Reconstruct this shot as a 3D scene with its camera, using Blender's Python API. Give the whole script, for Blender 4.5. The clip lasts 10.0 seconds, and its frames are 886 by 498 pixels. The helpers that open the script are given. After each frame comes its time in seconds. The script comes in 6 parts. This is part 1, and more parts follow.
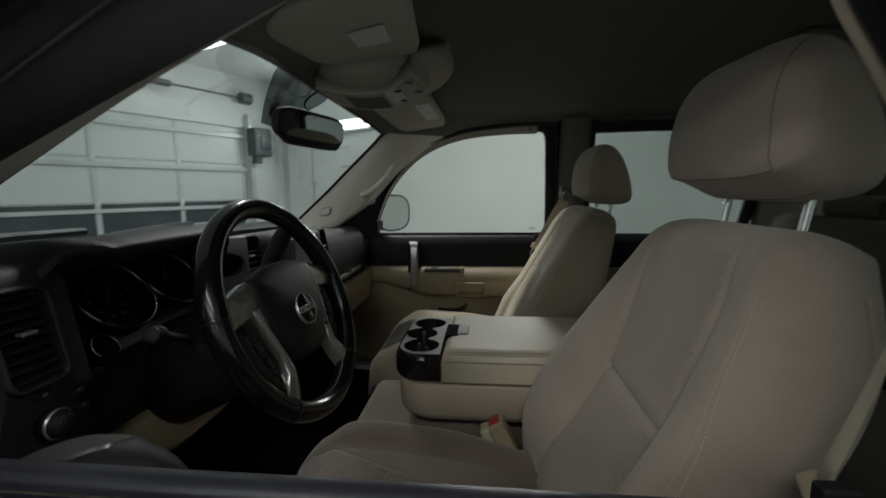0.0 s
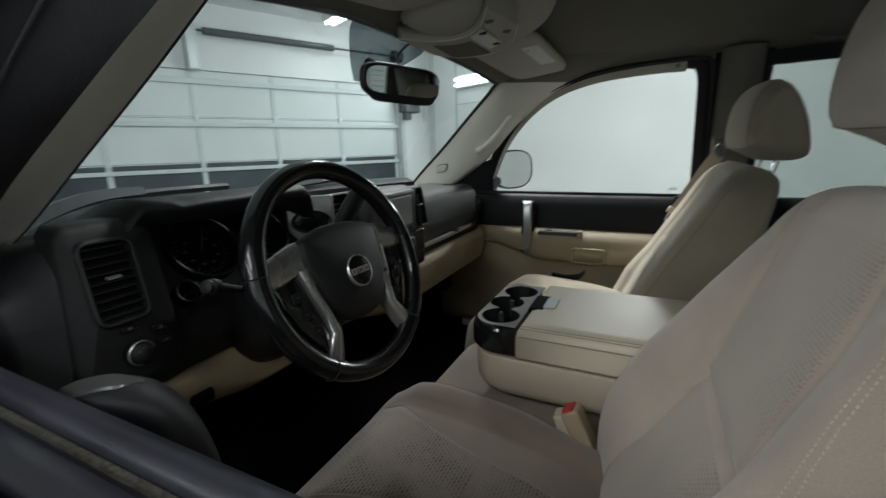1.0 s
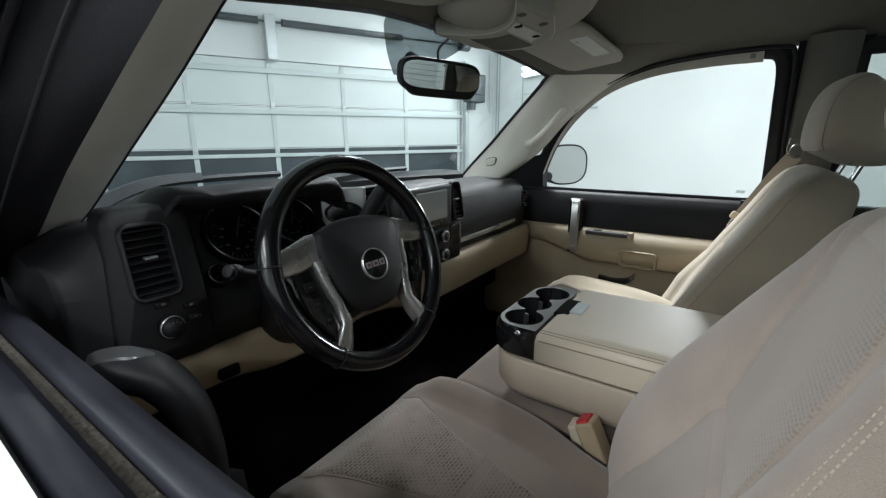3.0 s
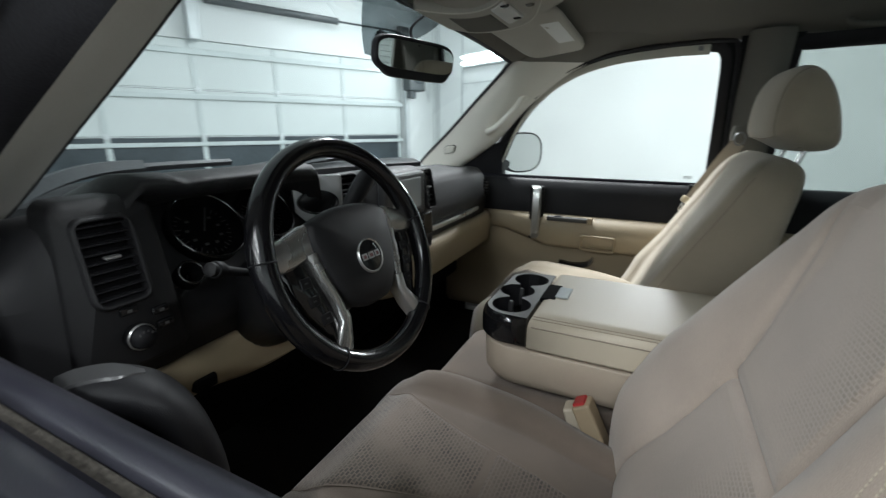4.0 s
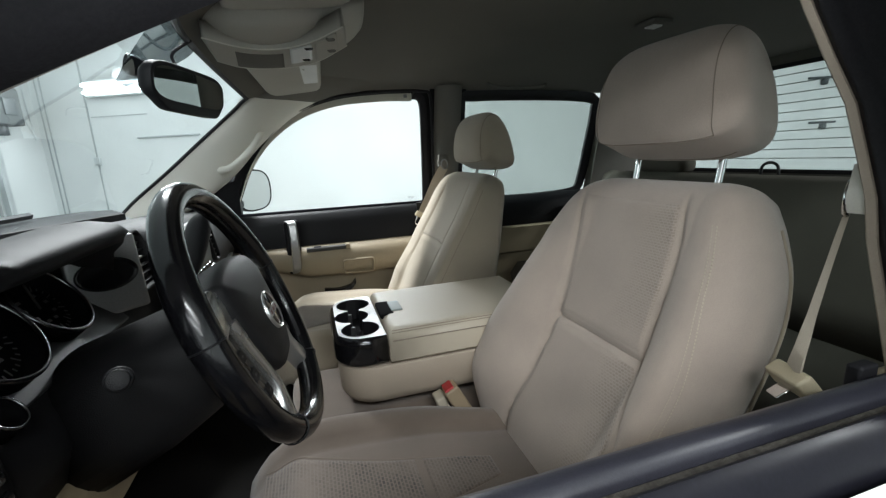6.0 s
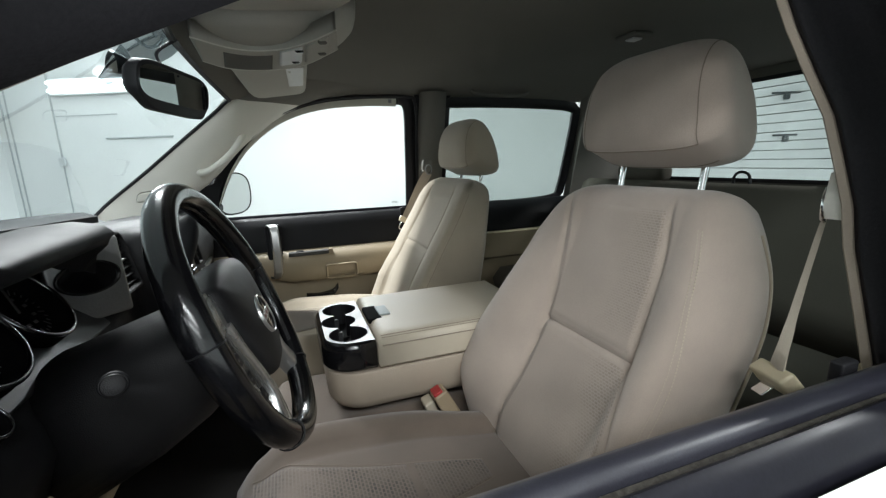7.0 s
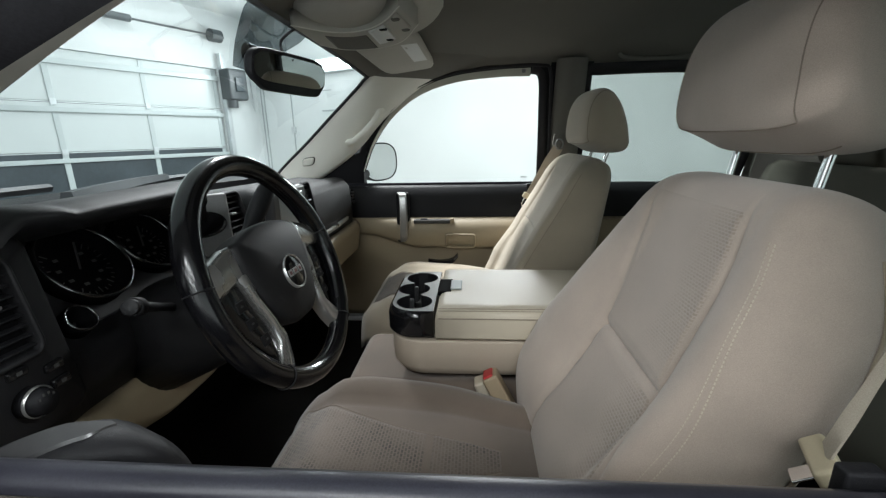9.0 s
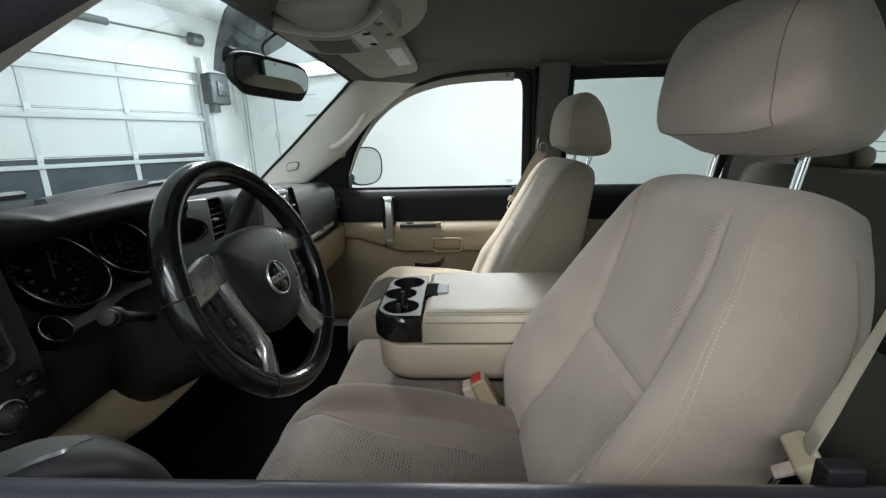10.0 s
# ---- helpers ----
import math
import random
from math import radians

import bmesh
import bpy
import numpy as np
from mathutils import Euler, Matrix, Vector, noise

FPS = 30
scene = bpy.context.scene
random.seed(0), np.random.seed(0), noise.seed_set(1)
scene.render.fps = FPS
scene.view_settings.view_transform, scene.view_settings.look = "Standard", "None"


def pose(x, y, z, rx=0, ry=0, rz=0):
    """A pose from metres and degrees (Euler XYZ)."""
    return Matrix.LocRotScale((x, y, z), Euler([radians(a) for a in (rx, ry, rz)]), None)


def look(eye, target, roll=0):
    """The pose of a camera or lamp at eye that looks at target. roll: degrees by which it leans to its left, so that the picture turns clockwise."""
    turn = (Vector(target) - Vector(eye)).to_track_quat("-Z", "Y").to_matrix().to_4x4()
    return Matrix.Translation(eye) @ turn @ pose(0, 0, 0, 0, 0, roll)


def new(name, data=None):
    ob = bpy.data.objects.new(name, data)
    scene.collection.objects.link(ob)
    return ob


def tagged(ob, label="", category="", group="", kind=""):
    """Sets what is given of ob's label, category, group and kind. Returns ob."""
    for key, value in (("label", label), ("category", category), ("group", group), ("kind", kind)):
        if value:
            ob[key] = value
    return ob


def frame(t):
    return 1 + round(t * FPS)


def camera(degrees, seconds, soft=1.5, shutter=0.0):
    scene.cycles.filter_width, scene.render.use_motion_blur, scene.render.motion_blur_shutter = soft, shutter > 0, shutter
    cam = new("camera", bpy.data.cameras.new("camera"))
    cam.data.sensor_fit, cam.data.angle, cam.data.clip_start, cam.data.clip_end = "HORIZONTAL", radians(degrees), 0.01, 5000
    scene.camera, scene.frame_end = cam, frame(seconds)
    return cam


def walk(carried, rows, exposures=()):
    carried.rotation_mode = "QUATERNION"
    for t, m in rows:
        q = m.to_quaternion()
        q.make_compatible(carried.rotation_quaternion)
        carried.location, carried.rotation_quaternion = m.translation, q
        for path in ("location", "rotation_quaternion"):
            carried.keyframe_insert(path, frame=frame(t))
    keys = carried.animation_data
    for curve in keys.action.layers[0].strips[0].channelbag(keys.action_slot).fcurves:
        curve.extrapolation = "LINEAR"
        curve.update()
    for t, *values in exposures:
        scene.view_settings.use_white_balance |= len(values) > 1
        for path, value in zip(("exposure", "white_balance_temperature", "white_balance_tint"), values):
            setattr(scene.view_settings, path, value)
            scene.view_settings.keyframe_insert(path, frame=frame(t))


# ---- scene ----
cam = camera(92.5, 10.0, soft=1.3, shutter=0.5)
PATH = [
    (0, (0.322, -1.101, 1.506), (0.118, 0.87, 1.238), -0.7),
    (0.1, (0.34, -1.087, 1.507), (0.072, 0.872, 1.204), -0.6),
    (0.3, (0.373, -1.06, 1.508), (-0.01, 0.876, 1.182), -0.5),
    (0.5, (0.401, -1.036, 1.508), (-0.101, 0.868, 1.158), -0.8),
    (0.8, (0.434, -1.005, 1.51), (-0.245, 0.833, 1.106), -0.9),
    (1, (0.452, -0.987, 1.511), (-0.404, 0.76, 1.048), -1.6),
    (1.3, (0.476, -0.963, 1.514), (-0.473, 0.725, 1.015), -2.2),
    (1.5, (0.49, -0.952, 1.517), (-0.549, 0.673, 0.99), -2.0),
    (1.8, (0.505, -0.948, 1.52), (-0.582, 0.65, 1.007), -1.7),
    (2, (0.517, -0.946, 1.523), (-0.596, 0.637, 1.017), -1.3),
    (2.2, (0.524, -0.943, 1.525), (-0.592, 0.637, 1.017), -0.8),
    (3.3, (0.518, -0.942, 1.521), (-0.575, 0.656, 1.019), -0.4),
    (3.5, (0.505, -0.945, 1.512), (-0.567, 0.666, 1.009), -0.5),
    (3.8, (0.458, -0.956, 1.511), (-0.523, 0.71, 0.999), -0.2),
    (4, (0.414, -0.966, 1.511), (-0.432, 0.761, 0.964), -0.0),
    (4.2, (0.36, -0.98, 1.511), (-0.313, 0.816, 0.943), 0.1),
    (4.5, (0.279, -1.003, 1.509), (-0.01, 0.892, 0.939), 0.1),
    (4.8, (0.222, -1.019, 1.51), (0.244, 0.91, 0.981), -0.9),
    (5, (0.19, -1.027, 1.512), (0.355, 0.891, 0.973), -1.7),
    (5.1, (0.174, -1.031, 1.511), (0.424, 0.874, 0.956), -2.3),
    (5.3, (0.141, -1.038, 1.511), (0.519, 0.851, 0.972), -3.2),
    (5.5, (0.115, -1.042, 1.512), (0.594, 0.838, 1.028), -3.2),
    (5.7, (0.1, -1.047, 1.515), (0.627, 0.828, 1.061), -2.9),
    (6.8, (0.061, -1.052, 1.518), (0.713, 0.794, 1.107), -2.3),
    (7, (0.058, -1.046, 1.515), (0.728, 0.794, 1.106), -1.9),
    (7.5, (0.069, -1.043, 1.519), (0.703, 0.809, 1.11), -1.2),
    (7.8, (0.107, -1.04, 1.521), (0.628, 0.845, 1.105), -0.6),
    (8, (0.147, -1.04, 1.522), (0.533, 0.882, 1.125), -1.5),
    (8.2, (0.192, -1.046, 1.521), (0.379, 0.888, 1.047), -1.4),
    (8.5, (0.253, -1.06, 1.52), (0.19, 0.877, 1.027), -1.3),
    (8.7, (0.282, -1.062, 1.52), (0.165, 0.87, 1.015), -0.9),
    (9, (0.306, -1.063, 1.52), (0.163, 0.864, 1.004), -1.1),
    (9.3, (0.313, -1.063, 1.521), (0.168, 0.869, 1.024), -1.5),
    (9.5, (0.315, -1.062, 1.521), (0.198, 0.871, 1.021), -1.9),
    (10, (0.307, -1.061, 1.52), (0.227, 0.874, 1.02), -1.3),
]
EXPOSURES = [(0, -1.05, 6850, 7), (0.5, -0.46, 6750, 7), (1.0, -0.22, 6550, 8), (1.5, 0.02, 6430, 9), (2.2, 0.2, 6350, 10), (3.5, 0.38, 6350, 10), (5.0, 0.40, 6400, 10), (5.7, 0.43, 6400, 10), (7.0, 0.58, 6450, 10), (8.5, 0.49, 6450, 10), (10, 0.47, 6450, 10)]
walk(cam, [(t, look(eye, target, roll)) for t, eye, target, roll in PATH], EXPOSURES)

# ---- light ----
world = bpy.data.worlds.new("world")
world.use_nodes = True
world.node_tree.nodes["Background"].inputs[0].default_value = (0.55, 0.6, 0.65, 1)
world.node_tree.nodes["Background"].inputs[1].default_value = 0.02
scene.world = world
CEILING = 3.32
TUBE_POWER = 80.0
ROOM = Matrix.Translation((-3.23, 6.07, 0)) @ Matrix.Rotation(math.atan2(-0.4104, 0.9119), 4, "Z")
# strip lights of the garage in its own frame: along the ceiling, and on the side wall
# ceiling strips after the first are unseen, added to light cab and walls
TUBES = [(0.95, -1.95, 3.21, "roof", 0.06), (1.45, 0.0, 2.53, "wall", 0.3), (4.2, 0.0, 2.53, "wall", 0.7), (4.4, -3.0, 3.21, "roof", 1.45), (8.9, -4.2, 3.21, "roof", 1.1),
         (6.9, -6.9, 3.21, "roof", 0.9), (5.2, -9.0, 3.21, "roof", 0.8), (8.0, -9.0, 3.21, "roof", 0.9)]
for tx, ty, tz, axis, share in TUBES:
    data = bpy.data.lights.new("tube_light", "AREA")
    data.shape, data.size, data.size_y = "RECTANGLE", 2.4 if ty < -6 else 1.2, 0.20
    data.energy, data.color = TUBE_POWER * share, (0.94, 0.98, 0.985)
    lamp = new("tube_light", data)
    lamp.matrix_world = ROOM @ (pose(tx, -0.12, tz, -80, 0, 0) if axis == "wall" else pose(tx, ty, tz - 0.02))

# ---- materials ----
def material(name, base, rough=0.6, metal=0.0, grain=0.0, scale=200.0, blotch=0.0, blotch_scale=3.0, bump=0.0, spec=0.5, emit=None, sheen=0.0):
    """A surface with a fine grain and a coarse unevenness in its colour, and relief from the grain."""
    m = bpy.data.materials.new(name)
    m.use_nodes = True
    nt = m.node_tree
    b = nt.nodes["Principled BSDF"]
    b.inputs["Base Color"].default_value = (*base, 1)
    b.inputs["Roughness"].default_value = rough
    b.inputs["Metallic"].default_value = metal
    b.inputs["Specular IOR Level"].default_value = spec
    if sheen:
        b.inputs["Sheen Weight"].default_value = sheen
        b.inputs["Sheen Roughness"].default_value = 0.6
    if emit:
        b.inputs["Emission Color"].default_value = (*emit[:3], 1)
        b.inputs["Emission Strength"].default_value = emit[3]
    co = nt.nodes.new("ShaderNodeTexCoord").outputs["Object"]
    fine = nt.nodes.new("ShaderNodeTexNoise")
    fine.inputs["Scale"].default_value = scale
    fine.inputs["Detail"].default_value = 3
    coarse = nt.nodes.new("ShaderNodeTexNoise")
    coarse.inputs["Scale"].default_value = blotch_scale
    coarse.inputs["Detail"].default_value = 4
    nt.links.new(co, fine.inputs["Vector"])
    nt.links.new(co, coarse.inputs["Vector"])
    if grain or blotch:
        def ramp(node, amount):
            r = nt.nodes.new("ShaderNodeMapRange")
            r.inputs["From Min"].default_value, r.inputs["From Max"].default_value = 0.3, 0.7
            r.inputs["To Min"].default_value, r.inputs["To Max"].default_value = 1 - amount, 1 + amount
            nt.links.new(node.outputs["Fac"], r.inputs["Value"])
            return r.outputs["Result"]
        mul = nt.nodes.new("ShaderNodeMath")
        mul.operation = "MULTIPLY"
        nt.links.new(ramp(fine, grain), mul.inputs[0])
        nt.links.new(ramp(coarse, blotch), mul.inputs[1])
        mix = nt.nodes.new("ShaderNodeVectorMath")
        mix.operation = "SCALE"
        mix.inputs[0].default_value = base
        nt.links.new(mul.outputs[0], mix.inputs["Scale"])
        nt.links.new(mix.outputs[0], b.inputs["Base Color"])
        rr = nt.nodes.new("ShaderNodeMapRange")
        rr.inputs["From Min"].default_value, rr.inputs["From Max"].default_value = 0.3, 0.7
        rr.inputs["To Min"].default_value, rr.inputs["To Max"].default_value = max(0.02, rough - 0.08), min(1, rough + 0.08)
        nt.links.new(coarse.outputs["Fac"], rr.inputs["Value"])
        nt.links.new(rr.outputs["Result"], b.inputs["Roughness"])
    if bump:
        bp = nt.nodes.new("ShaderNodeBump")
        bp.inputs["Strength"].default_value = bump
        bp.inputs["Distance"].default_value = 0.002
        nt.links.new(fine.outputs["Fac"], bp.inputs["Height"])
        nt.links.new(bp.outputs["Normal"], b.inputs["Normal"])
    return m


def patterned_fabric(name, base, dark, size=0.0075, worn=False):
    """Woven seat cloth with a fine broken dot pattern in rows."""
    m = material(name, base, 0.92, 0, 0.10, 900, 0.08, 6, 0.35, 0.2, sheen=0.3)
    nt = m.node_tree
    b = nt.nodes["Principled BSDF"]
    old = b.inputs["Base Color"].links[0].from_socket
    co = nt.nodes.new("ShaderNodeTexCoord").outputs["UV"]
    br = nt.nodes.new("ShaderNodeTexBrick")
    br.inputs["Scale"].default_value = 1.0
    br.inputs["Brick Width"].default_value = size
    br.inputs["Row Height"].default_value = size * 0.62
    br.inputs["Mortar Size"].default_value = size * 0.14
    br.inputs["Mortar Smooth"].default_value = 0.4
    br.inputs["Bias"].default_value = 0.0
    br.inputs["Color1"].default_value = (*dark, 1)
    br.inputs["Color2"].default_value = (*[0.5 * (a + c) for a, c in zip(base, dark)], 1)
    br.inputs["Mortar"].default_value = (*base, 1)
    nt.links.new(co, br.inputs["Vector"])
    patch = nt.nodes.new("ShaderNodeTexNoise")
    patch.inputs["Scale"].default_value = 9.0
    nt.links.new(co, patch.inputs["Vector"])
    pr = nt.nodes.new("ShaderNodeMapRange")
    pr.inputs["From Min"].default_value, pr.inputs["From Max"].default_value = 0.36, 0.6
    pr.inputs["To Min"].default_value, pr.inputs["To Max"].default_value = 0.1, 0.95
    nt.links.new(patch.outputs["Fac"], pr.inputs["Value"])
    mix = nt.nodes.new("ShaderNodeMix")
    mix.data_type = "RGBA"
    fac = pr.outputs["Result"]
    if worn:
        # the print is rubbed off but for the edge towards the door
        sep = nt.nodes.new("ShaderNodeSeparateXYZ")
        nt.links.new(co, sep.inputs[0])
        er = nt.nodes.new("ShaderNodeMapRange")
        er.inputs["From Min"].default_value, er.inputs["From Max"].default_value = 0.015, 0.11
        nt.links.new(sep.outputs["X"], er.inputs["Value"])
        mu = nt.nodes.new("ShaderNodeMath")
        mu.operation = "MULTIPLY"
        nt.links.new(fac, mu.inputs[0])
        nt.links.new(er.outputs["Result"], mu.inputs[1])
        fac = mu.outputs[0]
    nt.links.new(fac, mix.inputs["Factor"])
    nt.links.new(old, mix.inputs["A"])
    nt.links.new(br.outputs["Color"], mix.inputs["B"])
    nt.links.new(mix.outputs["Result"], b.inputs["Base Color"])
    return m


def glass(name, tint=(1, 1, 1), gloss=0.045):
    """Thin pane: clear, with a little mirror gloss that grows towards grazing."""
    m = bpy.data.materials.new(name)
    m.use_nodes = True
    nt = m.node_tree
    nt.nodes.remove(nt.nodes["Principled BSDF"])
    tr = nt.nodes.new("ShaderNodeBsdfTransparent")
    tr.inputs[0].default_value = (*tint, 1)
    gl = nt.nodes.new("ShaderNodeBsdfGlossy")
    gl.inputs["Roughness"].default_value = 0.02
    lw = nt.nodes.new("ShaderNodeLayerWeight")
    lw.inputs[0].default_value = 0.5
    pw = nt.nodes.new("ShaderNodeMath")
    pw.operation = "POWER"
    pw.inputs[1].default_value = 5.0
    nt.links.new(lw.outputs["Facing"], pw.inputs[0])
    ml = nt.nodes.new("ShaderNodeMath")
    ml.operation = "MULTIPLY_ADD"
    ml.inputs[1].default_value = 0.6
    ml.inputs[2].default_value = gloss
    nt.links.new(pw.outputs[0], ml.inputs[0])
    mx = nt.nodes.new("ShaderNodeMixShader")
    nt.links.new(ml.outputs[0], mx.inputs[0])
    nt.links.new(tr.outputs[0], mx.inputs[1])
    nt.links.new(gl.outputs[0], mx.inputs[2])
    nt.links.new(mx.outputs[0], nt.nodes["Material Output"].inputs[0])
    return m


M = dict(
    cloth=material("seat_cloth", (0.425, 0.351, 0.295), 0.93, 0, 0.12, 1100, 0.13, 6, 0.3, 0.2, sheen=0.35),
    pattern=patterned_fabric("seat_pattern_cloth", (0.425, 0.351, 0.295), (0.27, 0.225, 0.185), 0.0075, True),
    # soiling, and the weaker light low in the cab, both darken this base
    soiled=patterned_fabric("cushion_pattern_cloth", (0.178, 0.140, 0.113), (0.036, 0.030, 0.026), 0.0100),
    # darker copy of the tan vinyl, with the console sides' shade in its colour
    consoleside=material("shaded_side_vinyl", (0.40, 0.335, 0.265), 0.62, 0, 0.05, 700, 0.06, 4, 0.25),
    vinyl=material("tan_vinyl", (0.50, 0.44, 0.345), 0.5, 0, 0.05, 700, 0.05, 4, 0.25),
    tan=material("tan_plastic", (0.295, 0.238, 0.156), 0.55, 0, 0.06, 900, 0.05, 3, 0.3),
    # pillar and headlining are one trim tone, split into lit and shaded colours
    pillar=material("pillar_trim", (0.75, 0.735, 0.665), 0.7, 0, 0.05, 800, 0.04, 3, 0.25),
    liner=material("shaded_headliner_cloth", (0.183, 0.176, 0.157), 0.95, 0, 0.08, 700, 0.06, 3, 0.3, 0.1),
    black=material("black_plastic", (0.009, 0.009, 0.0105), 0.55, 0, 0.15, 900, 0.10, 5, 0.2, 0.22),
    dash=material("dash_plastic", (0.0095, 0.0095, 0.0108), 0.58, 0, 0.15, 800, 0.12, 4, 0.25, 0.32),
    column=material("column_plastic", (0.0095, 0.0095, 0.0105), 0.55, 0, 0.15, 800, 0.12, 4, 0.25, 0.26),
    matte=material("matte_black", (0.004, 0.004, 0.0045), 0.9, 0, 0.1, 500, 0.1, 6, 0.0, 0.05),
    leather=material("black_leather", (0.005, 0.005, 0.006), 0.15, 0, 0.15, 500, 0.2, 12, 0.05, 0.5),
    gloss=material("gloss_black", (0.008, 0.008, 0.009), 0.12, 0, 0.0, 500, 0.1, 8, 0.0),
    rubber=material("rubber_seal", (0.016, 0.0155, 0.0185), 0.52, 0, 0.2, 300, 0.2, 8, 0.25, 0.32),
    silver=material("satin_silver", (0.55, 0.55, 0.54), 0.32, 0.85, 0.04, 400, 0.06, 8, 0.05),
    spoke=material("spoke_grey", (0.42, 0.417, 0.41), 0.27, 0.85, 0.05, 500, 0.08, 10, 0.1),
    chrome=material("chrome", (0.85, 0.85, 0.86), 0.08, 1.0, 0.0, 100, 0.02, 10),
    mirror=material("mirror_glass", (0.72, 0.74, 0.73), 0.01, 1.0, 0.0, 100, 0.0, 10),
    red=material("red_button", (0.42, 0.022, 0.025), 0.35, 0, 0.05, 300, 0.05, 10, 0.05),
    web=material("belt_webbing", (0.42, 0.37, 0.30), 0.85, 0, 0.12, 1200, 0.06, 8, 0.4, 0.2),
    clean=material("clean_seat_cloth", (0.43, 0.366, 0.28), 0.93, 0, 0.10, 1100, 0.08, 6, 0.3, 0.2, sheen=0.35),
    # wear, plus shade low in the cab put into the colour
    worn=material("worn_shaded_cloth", (0.156, 0.121, 0.096), 0.94, 0, 0.12, 1000, 0.16, 7, 0.3, 0.2, sheen=0.3),
    darkchrome=material("dark_chrome", (0.20, 0.20, 0.21), 0.2, 1.0, 0.0, 100, 0.05, 10),
    dullsilver=material("dull_silver", (0.30, 0.30, 0.30), 0.4, 0.7, 0.05, 300, 0.08, 10),
    traytop=material("satin_tray_top", (0.10, 0.10, 0.10), 0.42, 0.5, 0.05, 500, 0.08, 10, 0.05),
    switchgrey=material("dull_grey_plastic", (0.05, 0.049, 0.046), 0.6, 0, 0.05, 500, 0.05, 6, 0.1, 0.3),
    bezel=material("satin_bezel", (0.085, 0.085, 0.087), 0.32, 0.5, 0.05, 500, 0.08, 8, 0.05),
    seam=material("cloth_seam", (0.26, 0.218, 0.18), 0.95, 0, 0.1, 900, 0.05, 6, 0.2, 0.1),
    cream=material("cream_plastic", (0.60, 0.52, 0.36), 0.45, 0, 0.04, 600, 0.05, 8, 0.1),
    emblem=material("dull_red_emblem", (0.10, 0.03, 0.03), 0.4, 0, 0.05, 300, 0.05, 10, 0.05),
    # dial marks and pointers carry the shade under the brow in their colour
    dial=material("shaded_dial_mark", (0.05, 0.05, 0.049), 0.6, 0, 0.04, 300, 0.05, 9),
    white=material("white_car_paint", (0.80, 0.80, 0.80), 0.18, 0, 0.0, 100, 0.02, 3),
    mark=material("white_marking", (0.75, 0.75, 0.73), 0.5, 0, 0.04, 300, 0.05, 9),
    carpet=material("floor_carpet", (0.022, 0.021, 0.020), 0.97, 0, 0.3, 400, 0.2, 6, 0.8, 0.1),
    glass=glass("window_glass", (0.91, 0.98, 0.985)),
    sideglass=glass("side_window_glass", (0.97, 0.99, 0.985), 0.012),
    tint=glass("tinted_rear_glass", (0.66, 0.70, 0.69), 0.015),
    backglass=glass("tinted_back_glass", (0.82, 0.86, 0.85)),
    frit=glass("dotted_grey_patch", (0.20, 0.225, 0.235), 0.03),
    panel=material("dark_satin_panel", (0.05, 0.05, 0.052), 0.35, 0.3, 0.05, 500, 0.08, 8, 0.05),
    # dark screen painted pale to imitate the window's reflection
    screen=material("glare_screen", (0.36, 0.385, 0.39), 0.15, 0, 0.0, 100, 0.03, 6),
    wall=material("white_painted_wall", (0.745, 0.77, 0.768), 0.5, 0, 0.02, 60, 0.05, 1.2, 0.2),
    doorpanel=material("garage_door_panel", (0.64, 0.685, 0.68), 0.4, 0, 0.02, 50, 0.04, 1.5, 0.05),
    stile=material("door_stile_steel", (0.54, 0.59, 0.59), 0.4, 0.1, 0.03, 60, 0.05, 4, 0.05),
    joint=material("wall_joint_strip", (0.42, 0.46, 0.47), 0.6, 0, 0.05, 60, 0.1, 4, 0.05),
    steel=material("galvanised_steel", (0.62, 0.65, 0.66), 0.42, 0.5, 0.08, 60, 0.12, 5, 0.1),
    darkpane=material("dark_door_glass", (0.045, 0.06, 0.07), 0.38, 0, 0.1, 30, 0.25, 2),
    concrete=material("concrete_floor", (0.20, 0.20, 0.195), 0.45, 0, 0.10, 80, 0.18, 1.2, 0.3),
    machine=material("dark_machine_grey", (0.06, 0.07, 0.075), 0.45, 0, 0.1, 200, 0.1, 6, 0.1),
    sill=material("sill_trim", (0.022, 0.022, 0.030), 0.34, 0, 0.2, 700, 0.2, 9, 0.06, 0.46),
    wiper=material("weathered_black_plastic", (0.036, 0.039, 0.043), 0.6, 0, 0.2, 300, 0.2, 20, 0.2),
    felt=material("dirty_felt_strip", (0.07, 0.063, 0.055), 0.95, 0, 0.35, 250, 0.3, 12, 0.6, 0.1),
    frame=material("pale_door_frame", (0.55, 0.54, 0.47), 0.5, 0, 0.03, 300, 0.04, 4, 0.05),
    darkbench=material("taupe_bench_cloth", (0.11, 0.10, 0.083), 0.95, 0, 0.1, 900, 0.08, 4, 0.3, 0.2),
    visor=material("visor_cloth", (0.53, 0.512, 0.462), 0.9, 0, 0.06, 800, 0.05, 4, 0.25, 0.15),
    buckle=material("tan_buckle_plastic", (0.34, 0.265, 0.175), 0.45, 0, 0.04, 600, 0.06, 8, 0.1),
    belt=material("gloss_belt_moulding", (0.008, 0.008, 0.012), 0.42, 0, 0.15, 300, 0.2, 9, 0.03, 0.10),
    tube=material("lit_tube", (0.9, 0.9, 0.9), 0.5, emit=(0.93, 0.98, 1.0, 8.0)),
)


